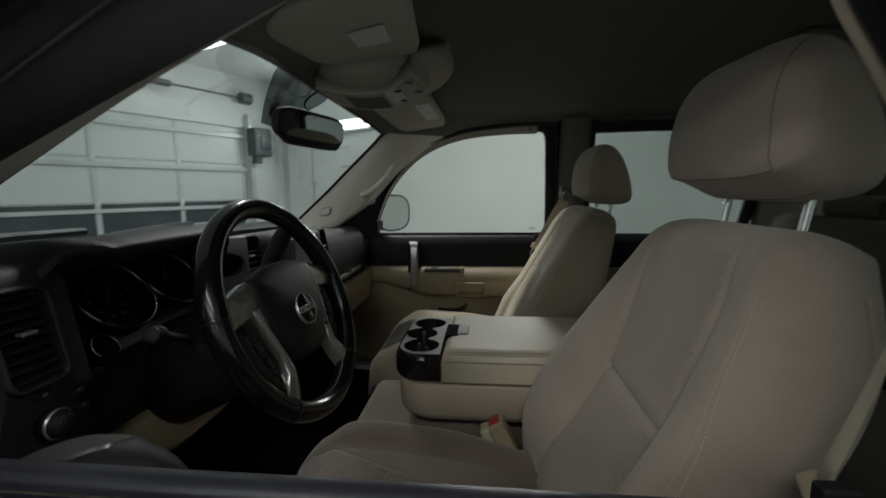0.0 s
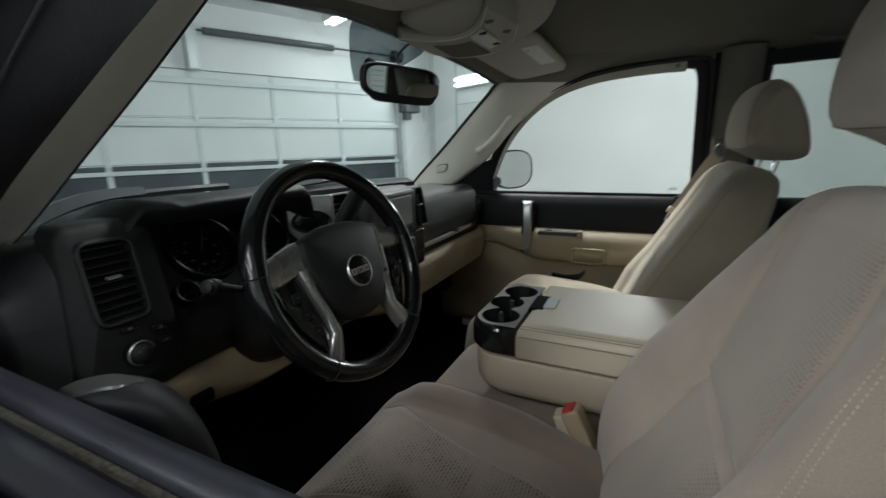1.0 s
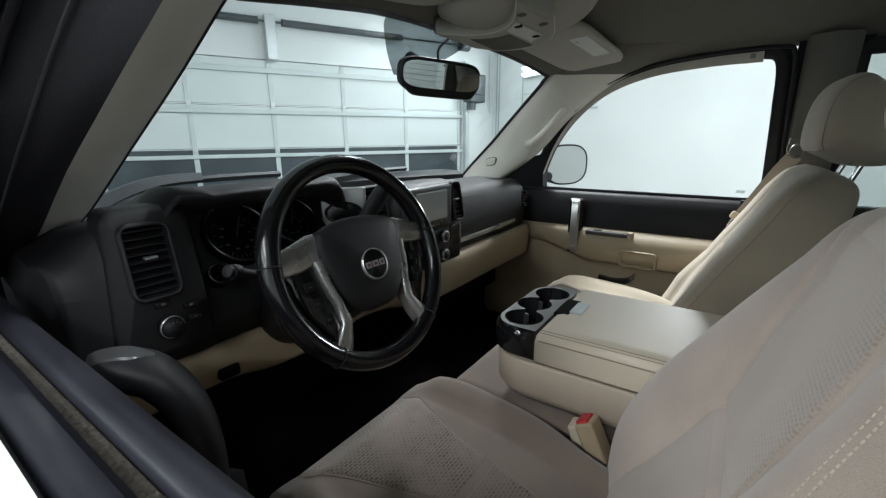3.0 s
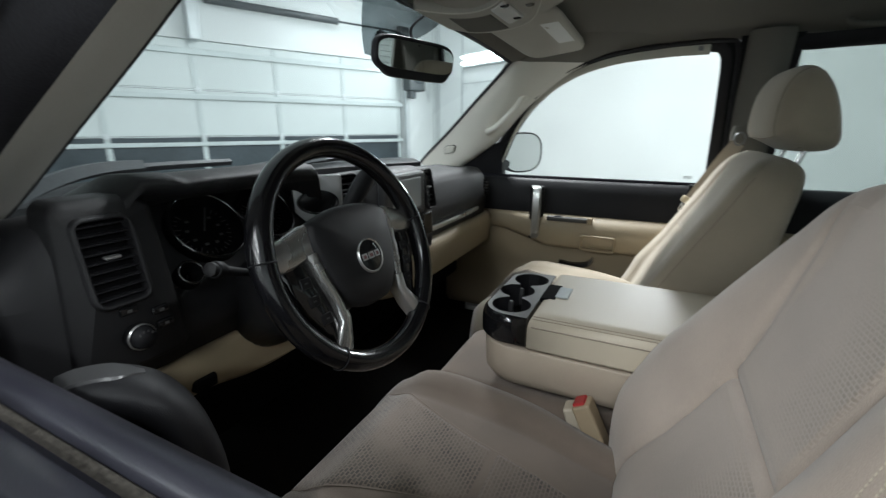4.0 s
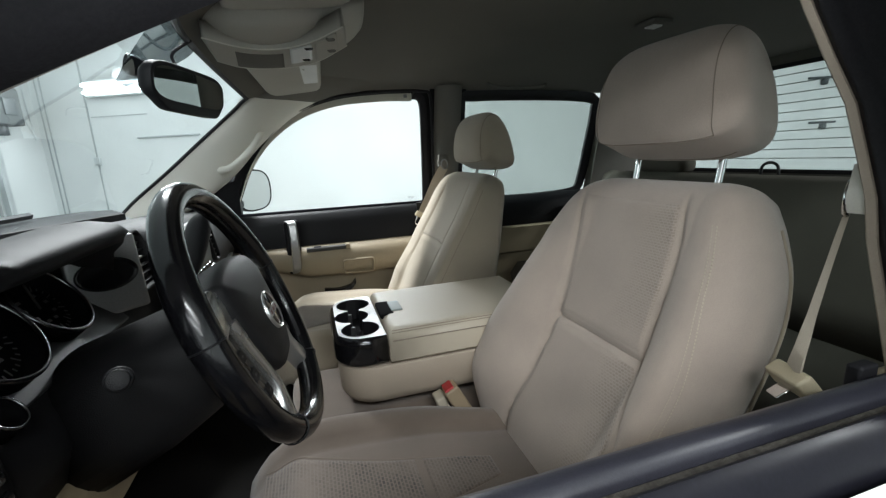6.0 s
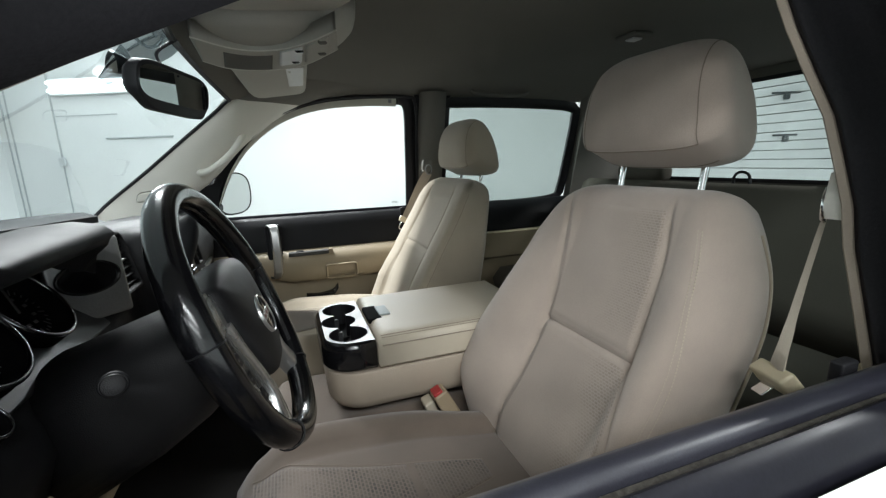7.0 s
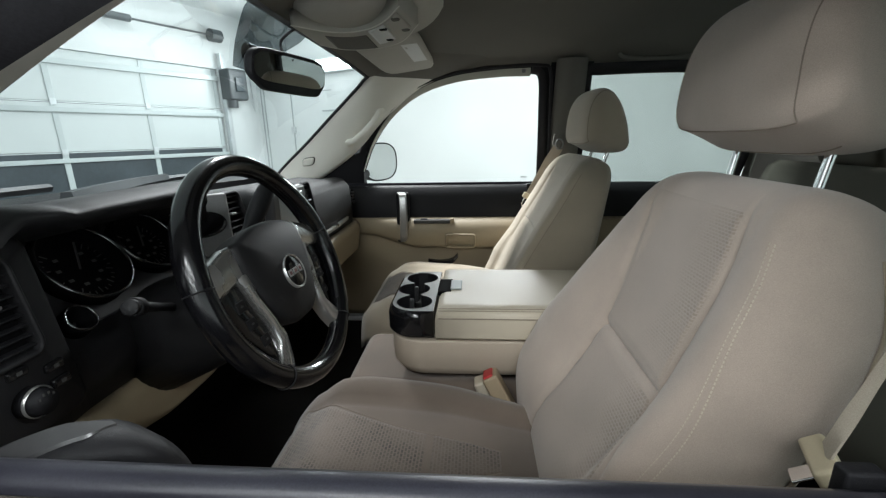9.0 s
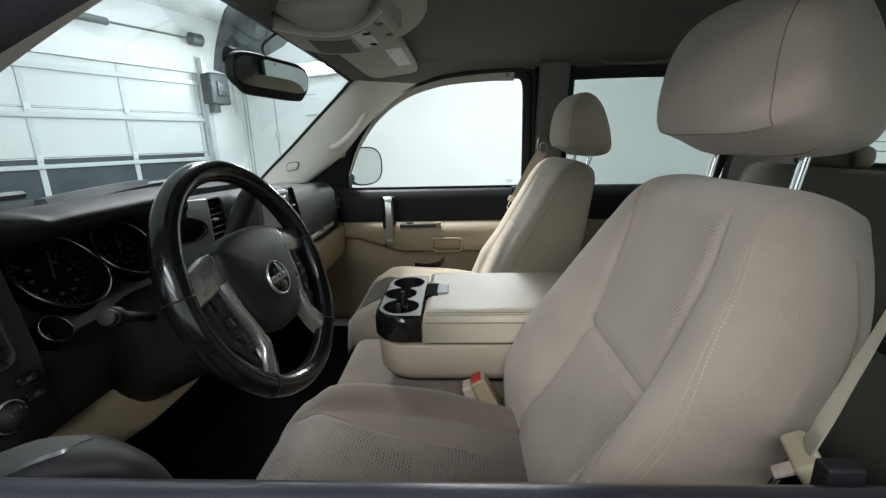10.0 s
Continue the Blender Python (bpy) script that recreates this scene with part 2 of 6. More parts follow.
# ---- mesh helpers ----
def obj(name, bm, mat, parent=None, label="", smooth=True):
    """One mesh object from a bmesh."""
    bmesh.ops.recalc_face_normals(bm, faces=bm.faces)
    me = bpy.data.meshes.new(name)
    bm.to_mesh(me)
    bm.free()
    if smooth:
        me.shade_smooth()
        areas = sorted(p.area for p in me.polygons)
        if len(me.vertices) < 3000 and areas[-1] > 8 * areas[len(areas) // 2]:
            # large flat faces stay flat beside their small rounded edges
            acc = [Vector() for _ in me.vertices]
            for p in me.polygons:
                for i in p.vertices:
                    acc[i] += p.normal * p.area
            me.normals_split_custom_set_from_vertices([a.normalized() for a in acc])
        else:
            me.set_sharp_from_angle(angle=radians(58))
    me.materials.append(M[mat])
    ob = new(name, me)
    if parent:
        ob.parent = parent
        ob.matrix_parent_inverse = parent.matrix_world.inverted()
    return tagged(ob, label) if label else ob


def part(name, bm, mat, parent, label="", smooth=True):
    return obj(name, bm, mat, parent, label, smooth)


def thing(name, at, label, category, group="", kind=""):
    """An Empty at a thing's base."""
    ob = new(name)
    ob.empty_display_size = 0.05
    ob.location = at
    ob.matrix_world = Matrix.Translation(at)
    return tagged(ob, label, category, group, kind)


def box(x0, x1, y0, y1, z0, z1, r=0.0, seg=2, m=None):
    """A box with rounded edges."""
    bm = bmesh.new()
    bmesh.ops.create_cube(bm, size=1.0)
    for v in bm.verts:
        v.co = Vector(((x0 + x1) / 2 + v.co.x * (x1 - x0), (y0 + y1) / 2 + v.co.y * (y1 - y0), (z0 + z1) / 2 + v.co.z * (z1 - z0)))
    if r:
        bmesh.ops.bevel(bm, geom=bm.edges[:], offset=r, segments=seg, profile=0.5, affect="EDGES")
    if m:
        bmesh.ops.transform(bm, matrix=m, verts=bm.verts)
    return bm


def loft(rings, closed=True, caps=True, uv=None):
    """A skin over rings of equal count. closed: each ring is a loop."""
    bm = bmesh.new()
    vs = [[bm.verts.new(p) for p in ring] for ring in rings]
    n = len(rings[0])
    for a, b in zip(vs, vs[1:]):
        for i in range(n if closed else n - 1):
            j = (i + 1) % n
            bm.faces.new((a[i], a[j], b[j], b[i]))
    if closed and caps:
        bm.faces.new(vs[0][::-1])
        bm.faces.new(vs[-1])
    return bm


def tube(points, r, n=10, caps=True):
    """A round bar along points; r may be one radius or one for each point."""
    pts = [Vector(p) for p in points]
    rs = r if isinstance(r, (list, tuple)) else [r] * len(pts)
    rings = []
    up = Vector((0, 0, 1))
    d0 = (pts[1] - pts[0]).normalized()
    if abs(d0.dot(up)) > 0.9:
        up = Vector((1, 0, 0))
    for i, p in enumerate(pts):
        d = (pts[min(i + 1, len(pts) - 1)] - pts[max(i - 1, 0)]).normalized()
        a = d.cross(up).normalized()
        b = a.cross(d).normalized()
        up = b
        rings.append([p + rs[i] * (math.cos(2 * math.pi * k / n) * a + math.sin(2 * math.pi * k / n) * b) for k in range(n)])
    return loft(rings, True, caps)


def curve(points, n):
    """A smooth line of n points through the given ones."""
    p = [Vector(q) for q in points]
    p = [2 * p[0] - p[1]] + p + [2 * p[-1] - p[-2]]
    out = []
    segs = len(p) - 3
    for k in range(n):
        u = k / (n - 1) * segs
        i = min(int(u), segs - 1)
        t = u - i
        a, b, c, d = p[i:i + 4]
        out.append(0.5 * ((2 * b) + (c - a) * t + (2 * a - 5 * b + 4 * c - d) * t * t + (3 * b - a - 3 * c + d) * t ** 3))
    return out


def lerp(table, x):
    """A value from a table of (x, value), smoothly."""
    xs, ys = zip(*table)
    x = min(max(x, xs[0]), xs[-1])
    for (a, u), (b, v) in zip(table, table[1:]):
        if x <= b:
            t = (x - a) / (b - a)
            t = t * t * (3 - 2 * t) if len(table) > 2 else t
            return u + (v - u) * t
    return ys[-1]


def disc_stack(profile, m, n=28, caps=True):
    """A turned body: (radius, height) profile round the z axis of m."""
    rings = [[m @ Vector((r * math.cos(2 * math.pi * k / n), r * math.sin(2 * math.pi * k / n), h)) for k in range(n)] for r, h in profile]
    return loft(rings, True, caps)


def join(*bms):
    """Several bmeshes as one."""
    out = bmesh.new()
    for b in bms:
        me = bpy.data.meshes.new("tmp")
        b.to_mesh(me)
        b.free()
        out.from_mesh(me)
        bpy.data.meshes.remove(me)
    return out


def planar_uv(bm, fu, fv):
    """Coordinates on the cloth, in metres."""
    layer = bm.loops.layers.uv.new("UVMap")
    for f in bm.faces:
        for l in f.loops:
            l[layer].uv = (fu(l.vert.co), fv(l.vert.co))
    return bm

# ---- the garage round the truck, which stands askew in it ----
# local frame: X away from the big door along the side wall, Y along the big door, the corner of both at the origin
GROOM = Matrix.Translation((-3.23, 6.07, 0)) @ Matrix.Rotation(math.atan2(-0.4104, 0.9119), 4, "Z")
GLEN, GWID = 10.3, 10.5


def gbox(x0, x1, y0, y1, z0, z1, r=0.0, seg=1):
    return box(x0, x1, y0, y1, z0, z1, r, seg, GROOM)


def gpt(x, y, z):
    return GROOM @ Vector((x, y, z))


def garage():
    top = CEILING
    floor = obj("floor", gbox(-0.3, GLEN + 0.3, -GWID - 0.3, 0.3, -0.2, 0.0), "concrete", smooth=False)
    tagged(floor, "smooth grey concrete garage floor", "floor", kind="structure")
    ceil = obj("ceiling", gbox(-0.3, GLEN + 0.3, -GWID - 0.3, 0.3, top, top + 0.2), "wall", smooth=False)
    tagged(ceil, "white painted garage ceiling", "ceiling", kind="structure")
    for name, b in (("wall_east", gbox(0, GLEN, 0, 0.2, 0, top)), ("wall_west", gbox(0, GLEN, -GWID - 0.2, -GWID, 0, top)), ("wall_south", gbox(GLEN, GLEN + 0.2, -GWID, 0, 0, top))):
        tagged(obj(name, b, "wall", smooth=False), "white painted garage wall", "wall", kind="structure")
    d0, d1, dtop = -8.60, -0.66, 2.54
    bm = join(gbox(-0.2, 0, d1, 0, 0, top), gbox(-0.2, 0, -GWID, d0, 0, top), gbox(-0.2, 0, d0, d1, dtop, top))
    tagged(obj("wall_north", bm, "wall", smooth=False), "white wall round the sectional door", "wall", kind="structure")
    door = thing("garage_door", gpt(-0.05, -4.6, 0), "white sectional garage door with a row of dark panes", "garage door")
    rows = [(0.0, 0.62, "doorpanel"), (0.63, 1.405, "darkpane"), (1.415, 1.965, "doorpanel"), (1.975, 2.54, "doorpanel")]
    stiles = [d0, -7.64, -6.66, -5.67, -4.685, -3.70, -2.712, -1.714, d1 - 0.05]
    for z0, z1, mat in rows:
        for a, b in zip(stiles, stiles[1:]):
            part("panel", gbox(-0.07, -0.03, a + 0.004, b - 0.004, z0 + 0.005, z1 - 0.005, 0.004), mat, door, "dark glass pane" if mat == "darkpane" else "")
    for y in stiles:
        for z0, z1, _ in rows:
            part("stile", gbox(-0.03, -0.018, y - 0.030, y + 0.030, z0 + 0.01, z1 - 0.01, 0.003), "stile", door)
    for z in (1.41, 1.97):
        part("joint", gbox(-0.031, -0.024, d0, d1, z - 0.006, z + 0.006), "steel", door)
        for y in stiles[1:-1]:
            part("hinge", gbox(-0.020, -0.006, y - 0.03, y + 0.03, z - 0.035, z + 0.035, 0.006), "steel", door, "steel hinge plate")
    for z0, z1 in ((1.295, 1.345), (1.857, 1.915), (2.37, 2.435)):
        part("strut", gbox(-0.024, 0.012, d0, d1, z0, z1, 0.004, 1), "stile", door, "pressed steel strut")
    track = obj("door_track", join(gbox(0.02, 0.10, d1 + 0.01, d1 + 0.03, 0, 2.75), gbox(0.02, 0.04, d1 + 0.03, d1 + 0.12, 0, 2.75)), "steel", smooth=False)
    tagged(track, "galvanised steel vertical door track", "door track")
    sh = thing("torsion_spring", gpt(0.12, -3.7, 2.9), "dark torsion spring shaft above the garage door", "spring shaft")
    part("shaft", tube([gpt(0.12, d0, 2.97), gpt(0.12, d1 + 0.1, 2.97)], 0.014, 8), "machine", sh)
    for y0, y1 in ((-5.6, -3.80), (-3.52, -1.81)):
        part("spring", tube([gpt(0.12, y0 + (y1 - y0) * i / 120, 2.97) for i in range(121)], [0.047 if i % 2 else 0.041 for i in range(121)], 10), "machine", sh, "dark wound steel spring")
    part("bracket", gbox(0.0, 0.16, -3.73, -3.60, 2.52, 3.05, 0.01), "steel", sh, "white painted steel bracket")
    part("drum", tube([gpt(0.12, -0.78, 2.97), gpt(0.12, -0.62, 2.97)], 0.085, 18), "machine", sh, "cable drum")
    op = thing("door_opener", gpt(0.15, -0.5, 2.0), "dark grey jackshaft door opener with a chain guard", "door opener")
    part("housing", gbox(0.02, 0.24, -0.66, -0.34, 2.10, 2.54, 0.03, 3), "machine", op)
    part("motor", tube([gpt(0.13, -0.56, 1.99), gpt(0.13, -0.56, 2.12)], 0.075, 18), "machine", op)
    part("cover", gbox(0.24, 0.262, -0.56, -0.42, 2.22, 2.42, 0.01, 2), "darkpane", op, "dark cover plate")
    part("conduit", tube([gpt(*p) for p in curve([(0.06, -0.60, 2.05), (0.06, -0.60, 1.4), (0.05, -0.58, 0.6), (0.05, -0.58, 0.1)], 14)], 0.016, 8), "steel", op, "bent steel conduit")
    part("cable", tube([gpt(*p) for p in curve([(0.24, -0.36, 2.20), (0.20, -0.24, 1.98), (0.08, -0.14, 2.0), (0.03, -0.12, 2.4), (0.02, -0.12, 2.9)], 22)], 0.008, 6), "steel", op)
    for x in (0.10, 0.17, 0.77):
        tagged(obj("trim", gbox(x - 0.009, x + 0.009, -0.010, -0.001, 0, top), "joint", smooth=False), "thin vertical panel joint strip", "trim", kind="structure")
    tagged(obj("switch_box", gbox(0.74, 0.82, -0.04, -0.001, 1.60, 1.70, 0.006), "steel"), "small grey wall switch box", "switch box")
    tagged(obj("wall_rail", gbox(1.41, 2.28, -0.025, -0.002, 1.905, 1.925, 0.005), "joint"), "thin grey horizontal strip on the wall", "wall strip")
    for z, x0, x1 in ((2.20, 0.8, 1.6),):
        tagged(obj("trim", gbox(x0, x1, -0.006, -0.001, z - 0.006, z + 0.006), "joint", smooth=False), "faint horizontal wall joint", "trim", kind="structure")
    for x, z, w in ((9.36, 2.12, 0.15), (9.40, 1.67, 0.13)):
        bk = thing("wall_bracket", gpt(x, -0.02, z), "small dark steel bracket on the white wall", "bracket", "wall brackets")
        part("plate", gbox(x - w, x + w, -0.020, -0.001, z - 0.012, z + 0.010, 0.004), "machine", bk)
        part("hook", gbox(x - 0.03, x + 0.02, -0.060, -0.002, z - 0.075, z - 0.015, 0.01), "machine", bk, "short dark hook")
    # the unseen added lights get the same fixture as the known ones
    for x, y, z, axis, _ in TUBES:
        f = thing("strip_light", gpt(x, y, z), "white twin-tube strip light, switched on", "strip light", "garage strip lights")
        h = 1.22 if y < -6 else 0.62
        if axis == "wall":
            part("housing", gbox(x - h, x + h, -0.07, -0.001, z - 0.10, z + 0.10, 0.01), "doorpanel", f)
            for s in (-0.045, 0.045):
                part("tube", tube([gpt(x - h + 0.02, -0.09, z + s), gpt(x + h - 0.02, -0.09, z + s)], 0.018, 10), "tube", f, "lit fluorescent tube")
        else:
            part("housing", gbox(x - h, x + h, y - 0.11, y + 0.11, z + 0.03, top - 0.001, 0.01), "doorpanel", f)
            for s in (-0.05, 0.05):
                part("tube", tube([gpt(x - h + 0.02, y + s, z + 0.012), gpt(x + h - 0.02, y + s, z + 0.012)], 0.018, 10), "tube", f, "lit fluorescent tube")


garage()

# ---- the truck's cab ----
# the truck faces -x; the driver sits on the -y side
SILL = 1.306
GLASS_TOP = 1.745


def side_y(z):
    """How far out the side glass stands at a height."""
    return 0.915 - 0.26 * (z - SILL)


# outline of the front door's glass, from its front lower corner round over the top to its rear lower corner
FRONT_WIN = [(-0.20, 1.306), (-0.195, 1.36), (-0.13, 1.49), (-0.04, 1.60), (0.08, 1.685), (0.225, 1.733), (0.40, 1.752), (0.535, 1.756), (0.568, 1.735), (0.578, 1.60), (0.585, 1.45), (0.59, 1.306)]
REAR_WIN = [(0.775, 1.306), (0.775, 1.5), (0.775, 1.725), (0.80, 1.742), (1.10, 1.745), (1.40, 1.735), (1.437, 1.70), (1.435, 1.55), (1.425, 1.36), (1.39, 1.318), (1.20, 1.306), (1.0, 1.306)]
WS_P = [(-0.62, 0.90, 1.345), (-0.555, 0.877, 1.40), (-0.41, 0.80, 1.50), (-0.27, 0.715, 1.60), (-0.13, 0.635, 1.70), (-0.081, 0.605, 1.736)]
WS_D = [(-0.55, -0.70, 1.335), (-0.44, -0.68, 1.40), (-0.27, -0.667, 1.50), (-0.105, -0.652, 1.60), (-0.0, -0.645, 1.665), (0.03, -0.63, 1.684)]
HEADER = [(0.03, -0.63, 1.684), (-0.02, -0.45, 1.722), (-0.08, -0.25, 1.76), (-0.122, 0.0, 1.782), (-0.125, 0.25, 1.78), (-0.11, 0.45, 1.765), (-0.081, 0.605, 1.736)]


def dense(line, n):
    return [(p.x, p.z) for p in curve([(a, 0, b) for a, b in line], n)]


def ring_frame(line, inner, outer, y_of, s, depth, n=40, taper=0.0):
    """A moulded frame that follows a window outline: from inner to outer offset, depth thick."""
    pts = dense(line, n)
    cx, cz = sum(p[0] for p in pts) / n, sum(p[1] for p in pts) / n
    rings = []
    for i, (x, z) in enumerate(pts):
        a, b = pts[max(i - 1, 0)], pts[min(i + 1, n - 1)]
        t = Vector((b[0] - a[0], b[1] - a[1])).normalized()
        nv = Vector((-t.y, t.x))
        if nv.dot(Vector((x - cx, z - cz))) < 0:
            nv = -nv
        ring = []
        inn = inner - taper * (i / (n - 1)) ** 1.4
        outw = outer if not taper else 0.007 + (outer - 0.007) * min(1.0, 2.0 * i / (n - 1))
        for off, dy in ((inn, 0.0), (outw, 0.0), (outw, -depth), ((inn + outw) / 2, -depth * 1.15), (inn, -depth * 0.7)):
            px, pz = x + nv.x * off, z + nv.y * off
            ring.append((px, s * (y_of(pz) + dy), pz))
        rings.append(ring)
    return loft(rings)


def pane(line, s, inset, n=40, t=0.004):
    pts = dense(line, n)
    outer = [(x, s * (side_y(z) + inset), z) for x, z in pts]
    bm = bmesh.new()
    a = [bm.verts.new(p) for p in outer]
    b = [bm.verts.new((p[0], p[1] + s * t, p[2])) for p in outer]
    bm.faces.new(a)
    bm.faces.new(b[::-1])
    for i in range(n):
        j = (i + 1) % n
        bm.faces.new((a[i], b[i], b[j], a[j]))
    return bm


def ws_pt(v, u):
    """A point of the windscreen: v up along its edges, u across from the driver's edge."""
    d, p = curve(WS_D, 14), curve(WS_P, 14)
    f = min(v * 13, 12.999)
    i = int(f)
    a, b = d[i].lerp(d[i + 1], f - i), p[i].lerp(p[i + 1], f - i)
    q = a.lerp(b, u)
    bow = 4 * u * (1 - u)
    return (q.x - 0.10 * bow - 0.012, q.y, q.z + (0.03 + 0.045 * v) * bow)


def liner_z(x, y):
    """The headlining's height."""
    crown = lerp([(0.0, 1.80), (0.14, 1.835), (0.4, 1.862), (0.8, 1.872), (1.4, 1.86), (1.8, 1.82)], x)
    edge = lerp([(0.0, 1.70 if y < 0 else 1.745), (0.14, 1.765), (0.4, 1.785), (1.8, 1.775)], x)
    return crown - (crown - edge) * (abs(y) / 0.80) ** 4


def cab():
    body = thing("pickup_truck", (0.3, 0, 0.35), "white crew cab pickup truck with a tan and black interior", "pickup truck")
    # windscreen between the two pillars
    rings = [[ws_pt(i / 13, k / 12) for k in range(13)] for i in range(14)]
    ws = part("windscreen", loft(rings, closed=False), "glass", body, "clear laminated windscreen")
    # dotted grey sensor patch printed on the glass behind the mirror
    rows = []
    for i in range(9):
        v = 0.66 + 0.33 * i / 8
        w = 0.155 * (1 - (1 - i / 8) ** 2.4 * 0.8)
        rows.append([Vector(ws_pt(v, 0.475 - w + 2 * w * k / 10)) + Vector((0.006, 0, -0.003)) for k in range(11)])
    fp = part("sensor_patch", loft(rows, closed=False), "frit", body, "grey dotted sensor patch")
    fp.visible_shadow = False
    ws.visible_shadow = False
    # A-pillar trims
    for s, edge in ((1, WS_P), (-1, WS_D)):
        e = curve(edge + [(0.03, 0.590, 1.80), (0.14, 0.585, 1.85)] if s > 0 else edge[:-1] + [(0.03, -0.642, 1.684), (0.20, -0.63, 1.78)], 18)
        if s > 0:
            f = curve([(x, side_y(z) - 0.035, z) for x, z in ((-0.46, 1.30), (-0.32, 1.385), (-0.205, 1.466), (-0.103, 1.568), (-0.042, 1.62), (0.07, 1.697), (0.20, 1.747), (0.36, 1.775), (0.52, 1.80))], 18)
        else:
            f = curve([(-0.60, -0.765, 1.285), (-0.44, -0.753, 1.374), (-0.251, -0.750, 1.477), (-0.08, -0.749, 1.556), (0.033, -0.749, 1.606), (0.115, -0.750, 1.640), (0.25, -0.755, 1.70), (0.40, -0.76, 1.78)], 18)
        rings = []
        for a, b in zip(e, f):
            mid = a.lerp(b, 0.5)
            inward = Vector((0.012, -s * 0.030, -0.012)) * (1 if s > 0 else 0.15)
            rings.append([a + Vector((-0.012, s * 0.004, 0.004)), a, a.lerp(b, 0.2) + inward * 0.75, mid + inward, a.lerp(b, 0.82) + inward * 0.8, b, b + Vector((0, 0.02, 0) if s > 0 else (-0.02, -0.001, 0.02)), mid + Vector((-0.03, s * 0.05 if s > 0 else 0.0, 0.03))])
        if s > 0:
            # the upper end bends into the headlining
            for k in range(10, 18):
                f = ((k - 9) / 8) ** 1.5
                rings[k] = [Vector((q[0], q[1], q[2] + (liner_z(q[0] + 0.05, q[1]) - 0.004 + 0.006 * max(0, k - 13) - q[2]) * f)) for q in rings[k]]
            part("pillar_trim", loft(rings[:13]), "pillar", body, "pale grey moulded windscreen pillar trim")
            # dark headlining tone stands for the shade at the pillar's upper end
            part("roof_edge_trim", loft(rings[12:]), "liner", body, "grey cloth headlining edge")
        else:
            # same trim as the passenger's; its shade is put in as a darker tone
            part("pillar_trim", loft(rings), "visor", body, "grey moulded windscreen pillar trim")
        part("glass_seal", tube([q + Vector((-0.006, 0, 0.002)) for q in e], 0.006, 6), "rubber", body)
        outline = [(-0.055, 1.632), (0.055, 1.715), (0.21, 1.765), (0.40, 1.784), (0.56, 1.786), (0.60, 1.76), (0.612, 1.60), (0.62, 1.45), (0.625, 1.30)]
        if s > 0:
            part("door_seal", tube([(x + 0.010, side_y(z) - 0.040, z - 0.006) for x, z in dense(outline, 40)], 0.0065, 8), "rubber", body, "black door seal")
        else:
            # black weatherstrip that fills the gap from the pillar trim to the door frame
            g = curve([(-0.50, -0.90, 1.28), (-0.26, -0.88, 1.43), (-0.15, -0.85, 1.555), (-0.05, -0.825, 1.655), (0.10, -0.80, 1.755), (0.34, -0.80, 1.83)], 18)
            rings = [[b, b.lerp(c, 0.3) + Vector((0.006, 0.0, -0.004)), b.lerp(c, 0.5) + Vector((0, 0.004, 0)), b.lerp(c, 0.75) + Vector((0.006, 0.0, -0.004)), c, c + Vector((-0.03, 0, 0.03)), b + Vector((-0.03, 0, 0.03))] for b, c in zip(f, g)]
            part("seal_lip", tube([b.lerp(c, 0.52) + Vector((0.005, 0.0, -0.004)) for b, c in zip(f, g)][:13], 0.0018, 6), "wiper", body, "thin grey lip of the weatherstrip")
            part("door_seal", loft(rings), "rubber", body, "black double weatherstrip")
        # B-pillar trim
        rings = []
        for z in [] if s < 0 else [1.05, 1.2, 1.35, 1.5, 1.62, 1.72, 1.80]:
            y = side_y(z) - 0.055
            rings.append([(0.632, s * (y + 0.03), z), (0.640, s * y, z), (0.69, s * (y - 0.022), z), (0.745, s * y, z), (0.755, s * (y + 0.03), z), (0.69, s * (y + 0.05), z)])
        if rings:
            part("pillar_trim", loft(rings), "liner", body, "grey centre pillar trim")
        if s < 0:
            rings, rings2 = [], []
            for z, x, y in ((1.05, 0.665, -0.850), (1.25, 0.663, -0.800), (1.40, 0.660, -0.762), (1.45, 0.656, -0.756), (1.50, 0.650, -0.744), (1.55, 0.643, -0.732), (1.60, 0.633, -0.712), (1.65, 0.614, -0.698), (1.75, 0.585, -0.672), (1.82, 0.570, -0.655)):
                rings.append([(x + 0.030, y + 0.016, z), (x + 0.005, y + 0.0115, z), (x - 0.001, y + 0.007, z), (x + 0.002, y, z), (x + 0.030, y + 0.002, z)])
                rings2.append([(x + 0.006, y, z), (x, y - 0.010, z), (x + 0.012, y - 0.020, z), (x + 0.002, y - 0.032, z), (x + 0.010, y - 0.046, z), (x + 0.002, y - 0.062, z), (x + 0.014, y - 0.074, z), (x + 0.004, y - 0.110, z), (x + 0.05, y - 0.110, z), (x + 0.05, y, z)])
            part("pillar_edge", loft(rings), "consoleside", body)
            part("door_seal", loft(rings2), "rubber", body, "black ribbed weatherstrip")
        # body of the B-pillar outside the trim
        rings = []
        for z in [0.64, 1.0, 1.2, 1.35, 1.5, 1.62, 1.72, 1.82]:
            y = side_y(z)
            rings.append([(0.615, s * (y - 0.012), z), (0.615, s * (y + 0.03), z), (0.78, s * (y + 0.03), z), (0.78, s * (y - 0.012), z)])
        part("pillar_body", loft(rings), "black", body, "black centre pillar")
        # C-pillar and rear quarter
        rings = []
        for z in [1.0, 1.2, 1.35, 1.5, 1.62, 1.72, 1.80]:
            y = side_y(z) - 0.05
